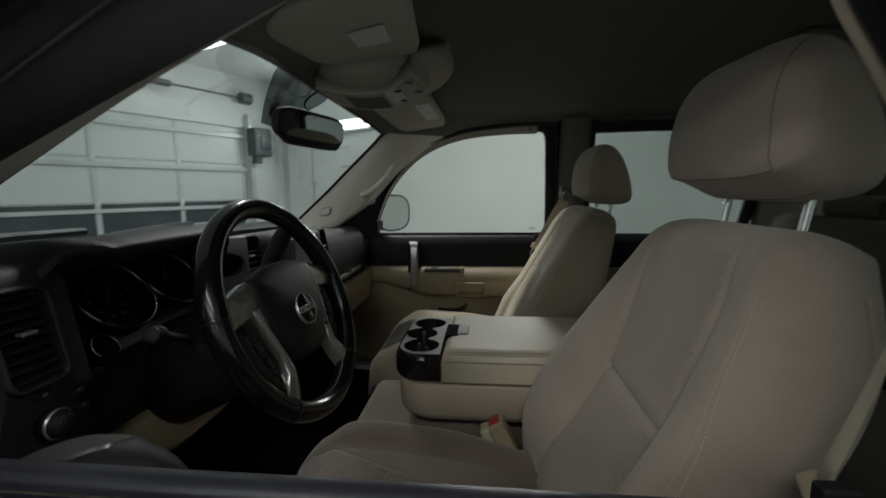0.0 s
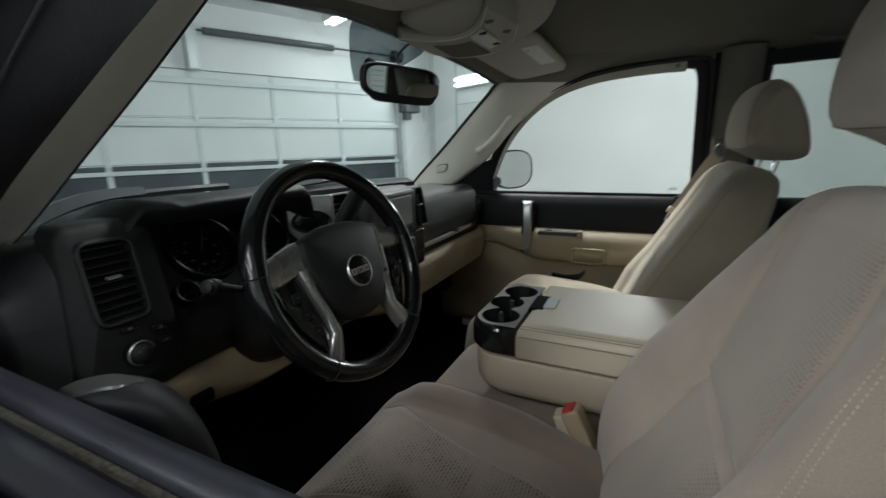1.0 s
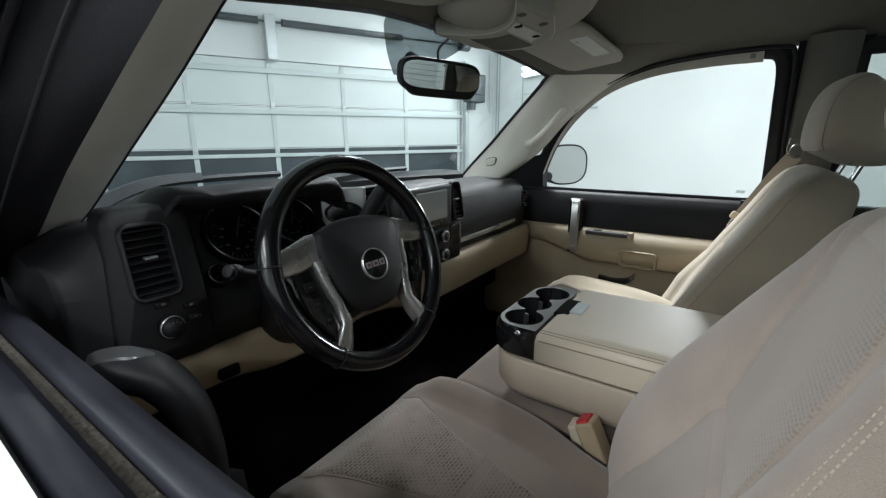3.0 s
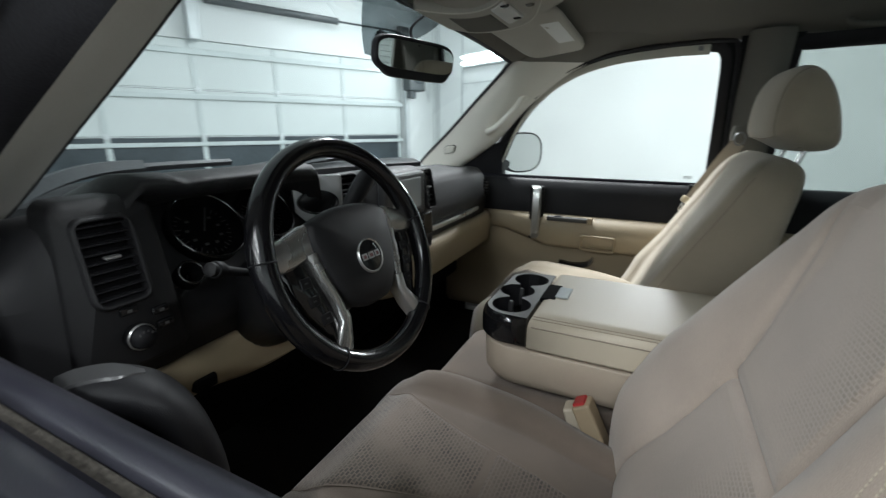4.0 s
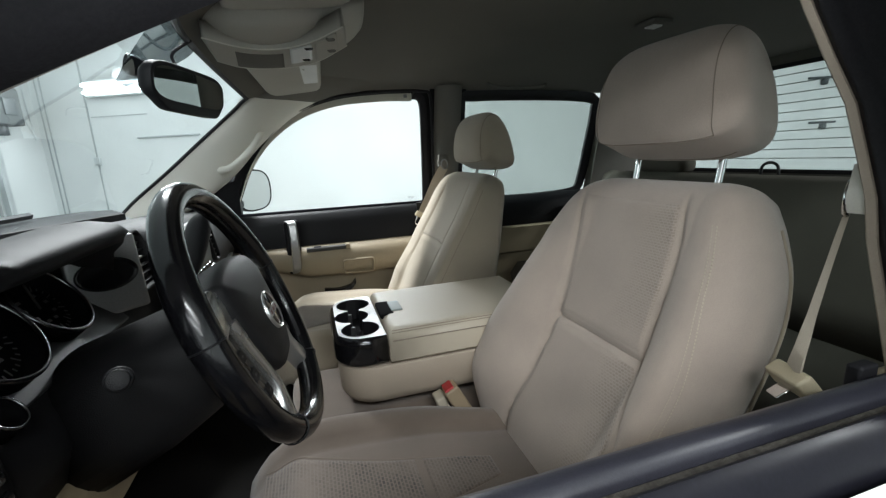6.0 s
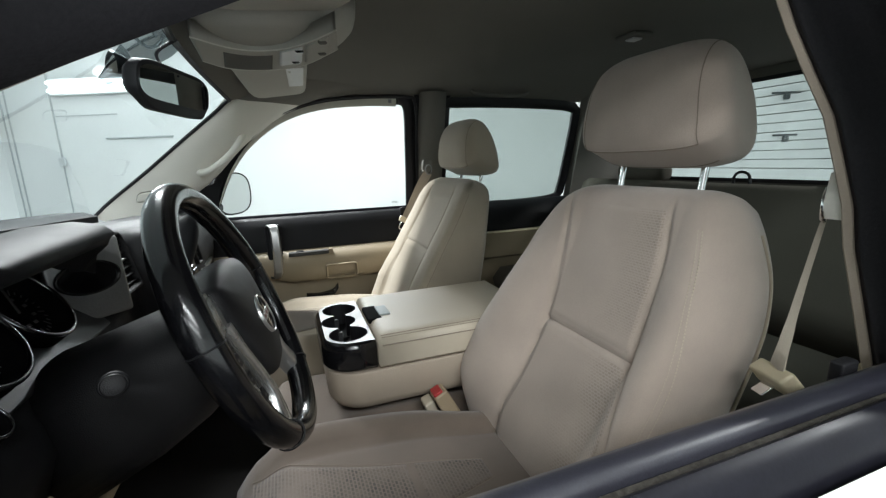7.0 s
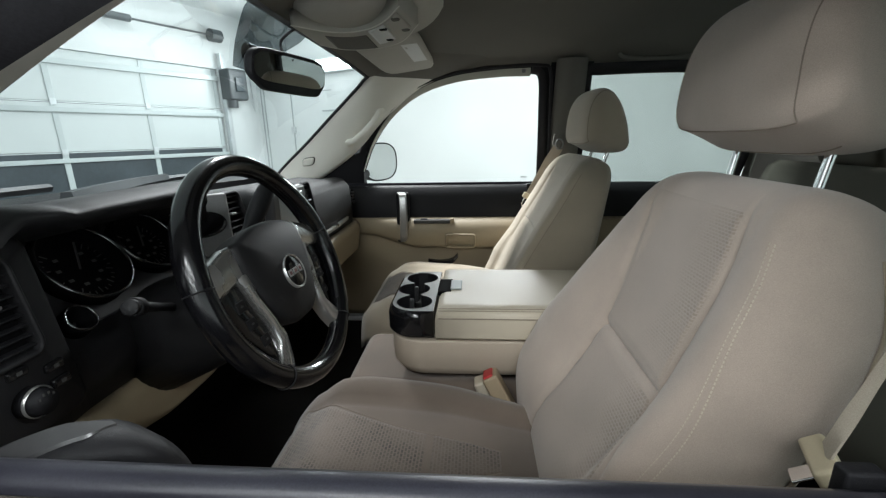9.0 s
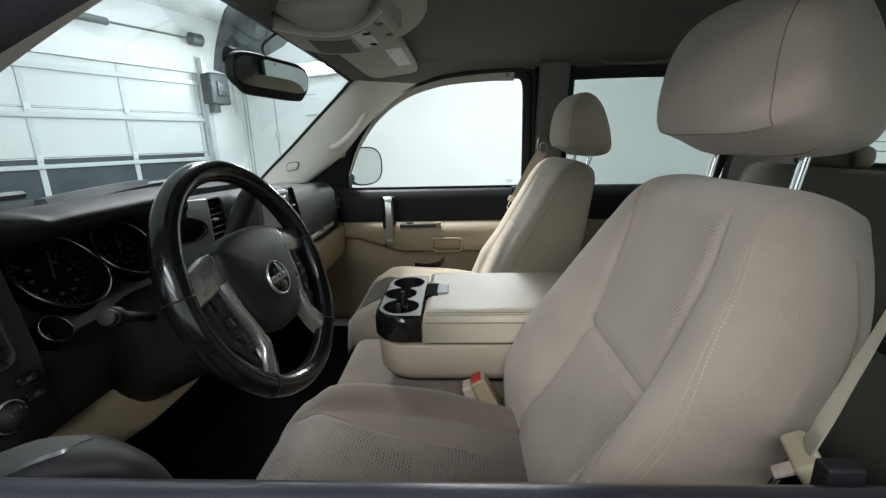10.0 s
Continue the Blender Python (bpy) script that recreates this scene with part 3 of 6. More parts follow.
            rings.append([(1.475, s * (y + 0.04), z), (1.485, s * y, z), (1.62, s * (y - 0.03), z), (1.74, s * (y - 0.10), z), (1.80, s * (y - 0.10), z), (1.80, s * (y + 0.04), z)])
        # the rear pillar borrows the dark headlining tone for its shade
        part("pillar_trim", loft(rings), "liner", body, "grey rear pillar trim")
        rings = []
        for x in (-0.10, 0.1, 0.35, 0.7, 1.1, 1.5, 1.82):
            top = lerp([(-0.10, 1.765), (0.1, 1.80), (0.35, 1.815), (1.82, 1.81)], x)
            rings.append([(x, s * 0.80, top - 0.01), (x, s * 0.79, top + 0.03), (x, s * 0.74, top + 0.075), (x, s * 0.66, top + 0.095), (x, s * 0.66, top + 0.08), (x, s * 0.745, top + 0.02)])
        part("roof_rail", loft(rings), "white", body)
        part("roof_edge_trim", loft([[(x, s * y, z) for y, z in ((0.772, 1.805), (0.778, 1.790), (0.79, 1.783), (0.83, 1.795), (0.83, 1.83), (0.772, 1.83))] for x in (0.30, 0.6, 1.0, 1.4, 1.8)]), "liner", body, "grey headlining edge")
    # grab handle and speaker grille on the passenger's pillar
    gp = curve([(-0.062, 0.775, 1.640), (-0.072, 0.728, 1.622), (-0.098, 0.708, 1.582), (-0.142, 0.712, 1.540), (-0.190, 0.732, 1.508), (-0.232, 0.790, 1.498)], 20)
    part("grab_handle", tube(gp, [0.016, 0.014] + [0.0125] * 16 + [0.014, 0.016], 12), "pillar", body, "pale grey pillar grab handle")
    # tweeter grille: a rounded, slanted plate lying on the pillar
    along = Vector((0.129, -0.034, 0.016)).normalized()
    out = Vector((-0.19, -0.89, -0.41)).normalized()
    along = (along - out * along.dot(out)).normalized()
    across = along.cross(out).normalized()
    across = across if across.z > 0 else -across
    def grille(g, d):
        loop = []
        for k in range(32):
            a = 2 * math.pi * k / 32
            u, v = (math.copysign(abs(q) ** 0.55, q) for q in (math.cos(a), math.sin(a)))
            loop.append(Vector((-0.431, 0.825, 1.418)) + along * ((0.030 - g) * u + 0.012 * v) + across * ((0.017 - g) * v) + out * d)
        return loop
    part("grille_gap", loft([grille(-0.002, -0.014), grille(-0.002, 0.0004), grille(0.001, 0.0004)]), "liner", body)
    part("speaker_grille", loft([grille(0.0, -0.014), grille(0.0, 0.0022), grille(0.0022, 0.0040), grille(0.006, 0.0046)]), "pillar", body, "small slanted tweeter grille")
    # header of the headlining, and the headlining itself
    hd = curve(HEADER, 25)
    rings = []
    for q in hd:
        u = abs(q.y) / 0.63
        rings.append([q + Vector((-0.015, 0, 0.0)), q, q + Vector((0.03, 0, 0.006)), q + Vector((0.07, 0, 0.03)), q + Vector((0.07, 0, 0.06)), q + Vector((-0.015, 0, 0.03))])
    part("glass_seal", tube([q + Vector((-0.006, 0, 0.0)) for q in hd], 0.007, 6), "rubber", body)
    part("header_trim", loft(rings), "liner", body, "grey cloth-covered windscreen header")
    rings = []
    xs = [0.0, 0.06, 0.14, 0.25, 0.4, 0.6, 0.8, 1.0, 1.2, 1.4, 1.6, 1.72, 1.80]
    for x in xs:
        row = []
        for k in range(-14, 15):
            y = k / 14 * 0.80
            u = abs(y) / 0.80
            z = liner_z(x, y)
            xx = x
            if x < 0.3:
                xx = x - 0.09 * (1 - u * u) * (1 - x / 0.3)
            row.append((xx, y, z))
        rings.append(row)
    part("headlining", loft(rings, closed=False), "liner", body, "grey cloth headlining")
    part("roof", box(-0.05, 1.85, -0.70, 0.70, 1.895, 1.91, 0.004, 1), "white", body)
    # back wall with the rear glass
    part("back_panel", box(1.80, 1.84, -0.84, 0.84, 0.6, 1.40, 0.005, 1), "liner", body)
    part("back_panel", box(1.80, 1.84, -0.84, 0.84, 1.775, 1.86, 0.005, 1), "liner", body)
    part("back_panel", box(1.80, 1.84, 0.62, 0.84, 1.40, 1.775, 0.005, 1), "liner", body)
    part("back_panel", box(1.80, 1.84, -0.84, -0.62, 1.40, 1.775, 0.005, 1), "liner", body)
    rg = part("rear_glass", box(1.815, 1.82, -0.62, 0.62, 1.40, 1.775), "backglass", body, "lightly tinted rear window")
    rg.visible_shadow = False
    for k in range(10):
        z = 1.445 + 0.0335 * k
        part("defroster_line", box(1.8115, 1.8135, -0.60, 0.60, z - 0.0016, z + 0.0016), "joint", rg, "thin grey defroster line", smooth=False).visible_shadow = False
    part("glass_seal", join(box(1.795, 1.80, -0.63, 0.63, 1.39, 1.405), box(1.795, 1.80, -0.63, 0.63, 1.77, 1.785)), "rubber", body)
    # floor, tunnel, firewall, rocker
    part("cab_floor", box(-0.75, 1.80, -0.86, 0.86, 0.60, 0.64, 0.01, 1), "carpet", body, "black carpet")
    part("firewall", box(-0.78, -0.72, -0.86, 0.86, 0.6, 1.20, 0.01, 1), "carpet", body)
    for s in (-1, 1):
        part("side_panel", box(-0.75, -0.36, s * 0.84 if s > 0 else -0.88, 0.88 if s > 0 else -0.84, 0.6, 1.26, 0.01, 1), "black", body)
        part("rocker", box(-0.75, 1.8, s * 0.86 if s > 0 else -0.98, 0.98 if s > 0 else -0.86, 0.42, 0.64, 0.02, 2), "white", body)
    # bonnet and cowl ahead of the glass
    rings = []
    for k in range(-10, 11):
        y = k / 10 * 0.88
        c = 1 - (abs(y) / 0.88) ** 3
        rings.append([(-2.4, y, 1.09 + 0.03 * c), (-1.9, y, 1.215 + 0.03 * c), (-1.4, y, 1.275 + 0.025 * c), (-1.0, y, 1.315 + 0.02 * c), (-1.0, y, 1.3), (-2.4, y, 0.9)])
    part("bonnet", loft(rings), "white", body)
    rings = []
    for k in range(-10, 11):
        y = k / 10 * 0.86
        c = 1 - (abs(y) / 0.86) ** 2
        x = -0.62 - 0.22 * c
        rings.append([(x - 0.20, y, 1.366), (x - 0.10, y, 1.374), (x - 0.02, y, 1.372), (x + 0.02, y, 1.355), (x + 0.02, y, 1.18), (x - 0.2, y, 1.18)])
    part("cowl", loft(rings), "black", body, "black plastic cowl grille")
    # plain bodywork that closes the truck ahead of and behind the cab, and its wheels
    for s in (-1, 1):
        part("front_fender", loft([[(x, s * y, z) for y, z in ((0.985 - d, 0.80), (1.0 - d, 1.0), (0.97 - d, 1.18), (0.91 - d, 1.265 - 0.10 * t), (0.86, 1.27 - 0.10 * t), (0.86, 0.80))] for x, d, t in ((-2.45, 0.06, 1.0), (-2.1, 0.01, 0.6), (-1.4, 0.0, 0.1), (-0.47, 0.0, 0.0))]), "white", body, "white front fender")
        part("bed_side", loft([[(x, s * y, z) for y, z in ((0.985, 0.72), (1.0, 1.0), (0.985, 1.22), (0.96, 1.28), (0.86, 1.28), (0.84, 1.24), (0.84, 0.72))] for x in (1.87, 2.5, 3.2, 3.78)]), "white", body, "white load bed side")
        part("frame_rail", box(-2.3, 3.65, s * 0.40 - 0.05, s * 0.40 + 0.05, 0.42, 0.58, 0.01, 1), "black", body)
        part("headlamp", box(-2.50, -2.44, s * 0.74 - 0.16, s * 0.74 + 0.16, 0.92, 1.10, 0.03, 2), "chrome", body, "clear headlamp")
        for x in (-1.78, 2.62):
            m = Matrix.Translation((x, s * 0.86, 0.39)) @ Matrix.Rotation(radians(90), 4, "X")
            tyre = part("tyre", disc_stack([(0.22, -0.11), (0.34, -0.12), (0.385, -0.09), (0.39, 0.0), (0.385, 0.09), (0.34, 0.12), (0.22, 0.11)], m, 40), "rubber", body, "black road tyre")
            part("rim", disc_stack([(0.23, -0.115), (0.225, -0.09), (0.10, -0.07), (0.04, -0.10), (0.04, 0.10), (0.10, 0.07), (0.225, 0.09), (0.23, 0.115)], m, 32), "silver", tyre, "silver wheel rim")
    part("front_panel", box(-2.46, -2.38, -0.92, 0.92, 0.70, 1.17, 0.03, 2), "white", body)
    part("grille", box(-2.475, -2.45, -0.55, 0.55, 0.88, 1.10, 0.01, 2), "black", body, "black front grille")
    part("bumper", box(-2.60, -2.44, -0.95, 0.95, 0.52, 0.74, 0.04, 3), "chrome", body, "chrome front bumper")
    part("engine_bay", box(-2.38, -0.86, -0.86, 0.86, 0.60, 1.08, 0.02, 1), "matte", body)
    part("bed_floor", box(1.87, 3.74, -0.86, 0.86, 0.70, 0.76, 0.01, 1), "black", body)
    part("bed_bulkhead", box(1.87, 1.92, -0.86, 0.86, 0.72, 1.26, 0.01, 1), "white", body)
    part("tailgate", box(3.72, 3.79, -0.86, 0.86, 0.70, 1.27, 0.02, 2), "white", body, "white tailgate")
    part("rear_bumper", box(3.78, 3.92, -0.95, 0.95, 0.50, 0.68, 0.03, 2), "chrome", body)


cab()


def car_door(s, label):
    """A front door; s is 1 on the passenger's side, -1 on the driver's."""
    door = thing("front_door", (0.12, s * 0.90, 0.7), label, "car door", "front doors")
    # window frame: pale inner band over the arch, thick black run channel at the rear
    part("arch_band", ring_frame(FRONT_WIN[1:8] if s > 0 else FRONT_WIN[1:9], 0.004, 0.020 if s > 0 else 0.014, lambda z: side_y(z) - 0.006, s, 0.008, 40, 0.014), "frame" if s > 0 else "rubber", door, "pale painted window arch" if s > 0 else "black window arch")
    part("run_channel", ring_frame(FRONT_WIN[7:], 0.0, 0.030, side_y, s, 0.018, 20), "rubber", door, "black glass run channel")
    part("upper_frame", ring_frame(FRONT_WIN[1:-1], 0.003, 0.050, lambda z: side_y(z) + 0.012, s, 0.02), "black", door)
    # mirror sail, the black triangle ahead of the glass
    sail = [(-0.50, 1.300), (-0.20, 1.300), (-0.195, 1.40), (-0.17, 1.46), (-0.24, 1.445)] if s > 0 else [(-0.44, 1.305), (-0.20, 1.305), (-0.22, 1.36), (-0.26, 1.38)]
    bm = bmesh.new()
    a = [bm.verts.new((x, s * (side_y(z) - 0.02), z)) for x, z in sail]
    b = [bm.verts.new((x, s * (side_y(z) + 0.03), z)) for x, z in sail]
    bm.faces.new(a), bm.faces.new(b[::-1])
    for i in range(len(a)):
        j = (i + 1) % len(a)
        bm.faces.new((a[i], b[i], b[j], a[j]))
    part("mirror_sail", bm, "black", door, smooth=False)
    xs = [-0.42, -0.3, -0.15, 0.05, 0.25, 0.45, 0.625]
    # upper trim, a rounded black ledge under the glass
    rings = []
    for x in xs:
        top = SILL + (0.004 if s < 0 else 0.0)
        rings.append([(x, s * y, z) for y, z in ((0.858, top - 0.006), (0.852, top), (0.841, top + 0.001), (0.827, top - 0.010), (0.812, top - 0.045), (0.80, top - 0.10), (0.80, 1.165), (0.86, 1.165), (0.862, 1.2))])
    part("upper_trim", loft(rings), "sill" if s < 0 else "black", door, "black moulded upper door trim")
    # armrest section
    rings = []
    for x in xs:
        w = lerp([(-0.42, 0.012), (-0.05, 0.012), (0.03, 0.06), (0.45, 0.062), (0.625, 0.045)], x)
        lo = lerp([(-0.42, 1.10), (-0.05, 1.09), (0.05, 1.04), (0.625, 1.035)], x)
        rings.append([(x, s * y, z) for y, z in ((0.82, 1.172), (0.80 - w * 0.30, 1.167), (0.80 - w * 0.80, 1.150), (0.80 - w * 1.05, 1.118), (0.80 - w * 0.9, lo + 0.015), (0.80 - w * 0.6, lo), (0.84, lo - 0.01))])
    part("armrest", loft(rings), "tan", door, "tan moulded armrest")
    rings = []
    for x in xs:
        rings.append([(x, s * y, z) for y, z in ((0.81, 1.12), (0.806, 1.0), (0.80, 0.92), (0.775, 0.86), (0.77, 0.74), (0.80, 0.70), (0.86, 0.70), (0.86, 1.12))])
    part("lower_panel", loft(rings), "tan", door, "tan lower door panel")
    # outer skin
    rings = []
    for x in [-0.46] + xs[1:] + [0.66]:
        rings.append([(x, s * y, z) for y, z in ((0.900, SILL - 0.03), (0.905, SILL - 0.016), (0.922, SILL - 0.020), (0.985, 1.20), (1.005, 1.05), (0.99, 0.70), (0.93, 0.62), (0.90, 0.64), (0.905, 1.0), (0.905, 1.22))])
    part("outer_skin", loft(rings), "white", door, "glossy white outer skin")
    part("felt_strip", box(-0.30, 0.62, min(s * 0.859, s * 0.871), max(s * 0.859, s * 0.871), SILL - 0.05, SILL - 0.004, 0.002, 1), "felt", door, "dirty dark felt wiper strip")
    rings = [[(x, s * y, z) for y, z in ((0.872, SILL - 0.05), (0.873, SILL + 0.004), (0.879, SILL + 0.009), (0.889, SILL + 0.005), (0.897, SILL - 0.010), (0.900, SILL - 0.030), (0.898, SILL - 0.05))] for x in (-0.34, 0.0, 0.3, 0.64)]
    part("belt_moulding", loft(rings), "belt", door, "black rubber belt moulding")
    # pull handle
    pts = curve([(-0.012, s * 0.765, 1.285), (0.0, s * 0.742, 1.272), (0.004, s * 0.730, 1.20), (0.002, s * 0.732, 1.11), (-0.004, s * 0.765, 1.065)], 16)
    rings = [[p + Vector((dx, 0, 0)) + Vector((0, s * dy, 0)) for dx, dy in ((-0.017, 0.006), (-0.012, -0.006), (0.012, -0.006), (0.017, 0.006), (0.012, 0.012), (-0.012, 0.012))] for p in pts]
    if s > 0:
        part("pull_handle", loft(rings), "silver", door, "satin silver pull handle")
    if s > 0:
        part("handle_backing", box(-0.034, 0.024, s * 0.762 if s > 0 else -0.80, 0.80 if s > 0 else -0.762, 1.06, 1.285, 0.012, 2), "black", door)
    if s > 0:
        part("switch_panel", box(0.045, 0.205, 0.744, 0.772, 1.150, 1.1665, 0.004, 2), "switchgrey", door, "dull grey switch plate")
        part("switch", box(0.075, 0.105, 0.750, 0.766, 1.162, 1.171, 0.003, 2), "black", door)
        part("plate_end", box(0.203, 0.222, 0.744, 0.775, 1.148, 1.172, 0.004, 2), "tan", door)
    # pull cup: a raised rim round a hollow
    def rim(g, y):
        q = []
        for cx, cz, a0 in ((0.302, 1.094, 0), (0.198, 1.094, 90), (0.198, 1.058, 180), (0.302, 1.058, 270)):
            for k in range(4):
                a = radians(a0 + 30 * k)
                q.append((cx + (0.008 + g) * math.cos(a), s * y, cz + (0.008 + g) * math.sin(a)))
        return q
    part("pull_cup", loft([rim(0.006, 0.76), rim(0.006, 0.728), rim(0.003, 0.724), rim(-0.001, 0.726), rim(-0.005, 0.752), rim(-0.0075, 0.752)]), "tan", door, "hollow tan pull cup")
    rel = part("release_handle", loft([[p + Vector((0, s * dy, dz)) for dy, dz in ((0.012, 0.014), (-0.008, 0.012), (-0.012, -0.006), (0.012, -0.014))] for p in curve([(0.10, s * 0.80, 0.962), (0.15, s * 0.785, 0.958), (0.21, s * 0.785, 0.968), (0.235, s * 0.80, 0.99)], 10)]), "gloss", door, "black release handle")
    if s < 0:
        # upright pull handle, a black arch with a silver inlay on its top and inner face
        line = curve([(-0.07, -0.812, 1.270), (-0.045, -0.803, 1.281), (-0.02, -0.785, 1.283), (0.0, -0.764, 1.272), (0.012, -0.745, 1.240), (0.016, -0.730, 1.19), (0.012, -0.722, 1.12), (0.0, -0.725, 1.055), (-0.01, -0.76, 1.03)], 34)
        rings, inlay = [], []
        for k, p in enumerate(line):
            d = (line[min(k + 1, 33)] - line[max(k - 1, 0)]).normalized()
            side = Vector((0.92, -0.39, 0)) if k < 40 else Vector((1, 0, 0))
            out = side.cross(d).normalized()
            out = out if out.z > -0.2 and (out.z > 0.3 or out.y > 0) else -out
            rings.append([p + side * a + out * b for a, b in ((-0.036, -0.012), (-0.032, 0.001), (-0.014, 0.0075), (0.014, 0.0075), (0.032, 0.001), (0.036, -0.012), (0.030, -0.030), (-0.030, -0.030))])
            g = min(1.0, max(0.25, (11.5 - k) / 3.0))
            inlay.append([p + side * a * g + out * b for a, b in ((-0.019, 0.004), (-0.016, 0.0090), (0.016, 0.0090), (0.019, 0.004))])
        grip = part("pull_handle", loft(rings), "black", door, "black moulded pull handle")
        part("handle_inlay", loft(inlay[1:12]), "bezel", grip, "dark satin handle inlay")
    if s > 0:
        pn = part("door_glass", pane(FRONT_WIN, s, -0.004), "sideglass", door, "clear raised side glass")
        pn.visible_shadow = False
        # small etched marking low in the corner, a sticker on the arch and the lock button
        for k, (x0, x1) in enumerate(((0.520, 0.534), (0.538, 0.548), (0.520, 0.529), (0.533, 0.546))):
            z = 1.335 - 0.006 * (k // 2)
            part("etched_mark", box(x0, x1, side_y(z) - 0.0062, side_y(z) - 0.0046, z - 0.0018, z + 0.0018), "joint", pn, "grey etched marking", smooth=False)
        part("sticker", box(0.500, 0.514, side_y(1.765) - 0.0175, side_y(1.765) - 0.014, 1.758, 1.772), "dullsilver", door, "small grey square sticker", smooth=False)
    part("lock_housing", box(0.538, 0.563, min(s * 0.816, s * 0.829), max(s * 0.816, s * 0.829), SILL - 0.03, SILL + 0.007, 0.003, 3), "black", door, "black lock button housing")
    # outside mirror, its face turned towards the driver
    c = Vector((-0.160, s * 1.085, 1.399))
    nv = Vector((0.875, -0.48 if s > 0 else 0.10, 0.0)).normalized()
    ax = Vector((0, 0, 1)).cross(nv).normalized()
    def oval(f, d):
        out = []
        for k in range(36):
            a = 2 * math.pi * k / 36
            cu, su = math.cos(a), math.sin(a)
            out.append(c + ax * (0.124 * f * math.copysign(abs(cu) ** 0.72, cu)) + Vector((0, 0, 1)) * (0.092 * f * math.copysign(abs(su) ** 0.72, su)) + nv * d)
        return out
    shell = part("mirror_shell", loft([oval(0.5, -0.10), oval(0.85, -0.085), oval(1.0, -0.04), oval(1.03, 0.0), oval(1.0, 0.006), oval(0.95, 0.0)]), "black", door, "black outside mirror shell")
    part("mirror_face", loft([oval(0.95, 0.001), oval(0.95, 0.003)]), "mirror", shell, "mirror glass", smooth=False)
    part("mirror_arm", box(-0.27, -0.20, min(s * 0.93, s * 1.06), max(s * 0.93, s * 1.06), 1.325, 1.37, 0.015, 2), "black", door)


car_door(1, "closed front passenger door with black and tan trim")
car_door(-1, "closed front driver's door with its window lowered")


def rear_door(s):
    door = thing("rear_door", (1.1, s * 0.9, 0.7), "closed rear crew cab door with dark tinted glass", "car door", "rear doors")
    part("window_frame", ring_frame(REAR_WIN + [REAR_WIN[0]], 0.0, 0.042, side_y, s, 0.02), "rubber", door, "black window surround")
    pn = part("door_glass", pane(REAR_WIN, s, -0.004), "tint", door, "grey tinted side glass")
    rings = []
    for x in (0.76, 0.9, 1.1, 1.3, 1.475):
        rings.append([(x, s * y, z) for y, z in ((0.905, SILL), (0.85, SILL), (0.82, 1.27), (0.80, 1.18), (0.80, 1.165), (0.90, 1.165))])
    part("upper_trim", loft(rings), "black", door, "black upper door trim")
    rings = []
    for x in (0.76, 0.9, 1.1, 1.3, 1.475):
        rings.append([(x, s * y, z) for y, z in ((0.82, 1.17), (0.755, 1.165), (0.745, 1.12), (0.75, 1.05), (0.80, 1.03), (0.79, 0.75), (0.86, 0.7), (0.88, 1.1))])
    part("lower_panel", loft(rings), "tan", door, "tan moulded rear door panel")
    rings = []
    for x in (0.665, 0.9, 1.1, 1.3, 1.80):
        rings.append([(x, s * y, z) for y, z in ((0.912, SILL - 0.006), (0.945, SILL - 0.02), (0.985, 1.22), (1.005, 1.05), (0.99, 0.70), (0.93, 0.62), (0.90, 0.64), (0.91, 1.25))])
    part("outer_skin", loft(rings), "white", door)


rear_door(1)
rear_door(-1)

# ---- seats ----
AX = Vector((math.sin(radians(28)), 0, math.cos(radians(28))))
NX = Vector((-math.cos(radians(28)), 0, math.sin(radians(28))))
BASE = Vector((0.437, 0, 0.95))


def back_pt(y, s, d):
    """A point of the backrest: y across, s up along it, d out of its front."""
    return BASE + AX * s + NX * d + Vector((0, y, 0))


S_TOP = 0.581


def soft(table, x):
    """A value from a table of (x, value) along a smooth line with no steps."""
    xs, ys = zip(*table)
    x = min(max(x, xs[0]), xs[-1])
    i = max(k for k in range(len(xs) - 1) if xs[k] <= x)

    def slope(k):
        a, b = max(k - 1, 0), min(k + 1, len(xs) - 1)
        return (ys[b] - ys[a]) / (xs[b] - xs[a])
    w = xs[i + 1] - xs[i]
    h = (x - xs[i]) / w
    return (1 + 2 * h) * (1 - h) ** 2 * ys[i] + h * (1 - h) ** 2 * w * slope(i) + h * h * (3 - 2 * h) * ys[i + 1] + h * h * (h - 1) * w * slope(i + 1)


# the insert's seams, counted from the seat's middle line towards the cab's middle and towards the door
SEAM_IN = [(-0.06, 0.097), (0.15, 0.095), (0.26, 0.102), (0.37, 0.113), (0.49, 0.138), (0.58, 0.150)]
SEAM_OUT = [(-0.06, 0.205), (0.05, 0.196), (0.145, 0.172), (0.265, 0.132), (0.41, 0.122), (0.525, 0.104), (0.58, 0.096)]


def seam_y(s, inner):
    return soft(SEAM_IN if inner else SEAM_OUT, s)


def back_w(s, inner):
    """Half the backrest's width at a height along it, towards the cab's middle or the door."""
    if inner:
        return soft([(-0.06, 0.20), (0.04, 0.325), (0.14, 0.342), (0.26, 0.322), (0.38, 0.284), (0.44, 0.272), (0.50, 0.226), (0.54, 0.178), (0.56, 0.148), (0.581, 0.10)], s)
    return soft([(-0.06, 0.215), (0.04, 0.225), (0.14, 0.235), (0.26, 0.232), (0.38, 0.234), (0.45, 0.222), (0.50, 0.205), (0.55, 0.178), (0.572, 0.150), (0.581, 0.10)], s)


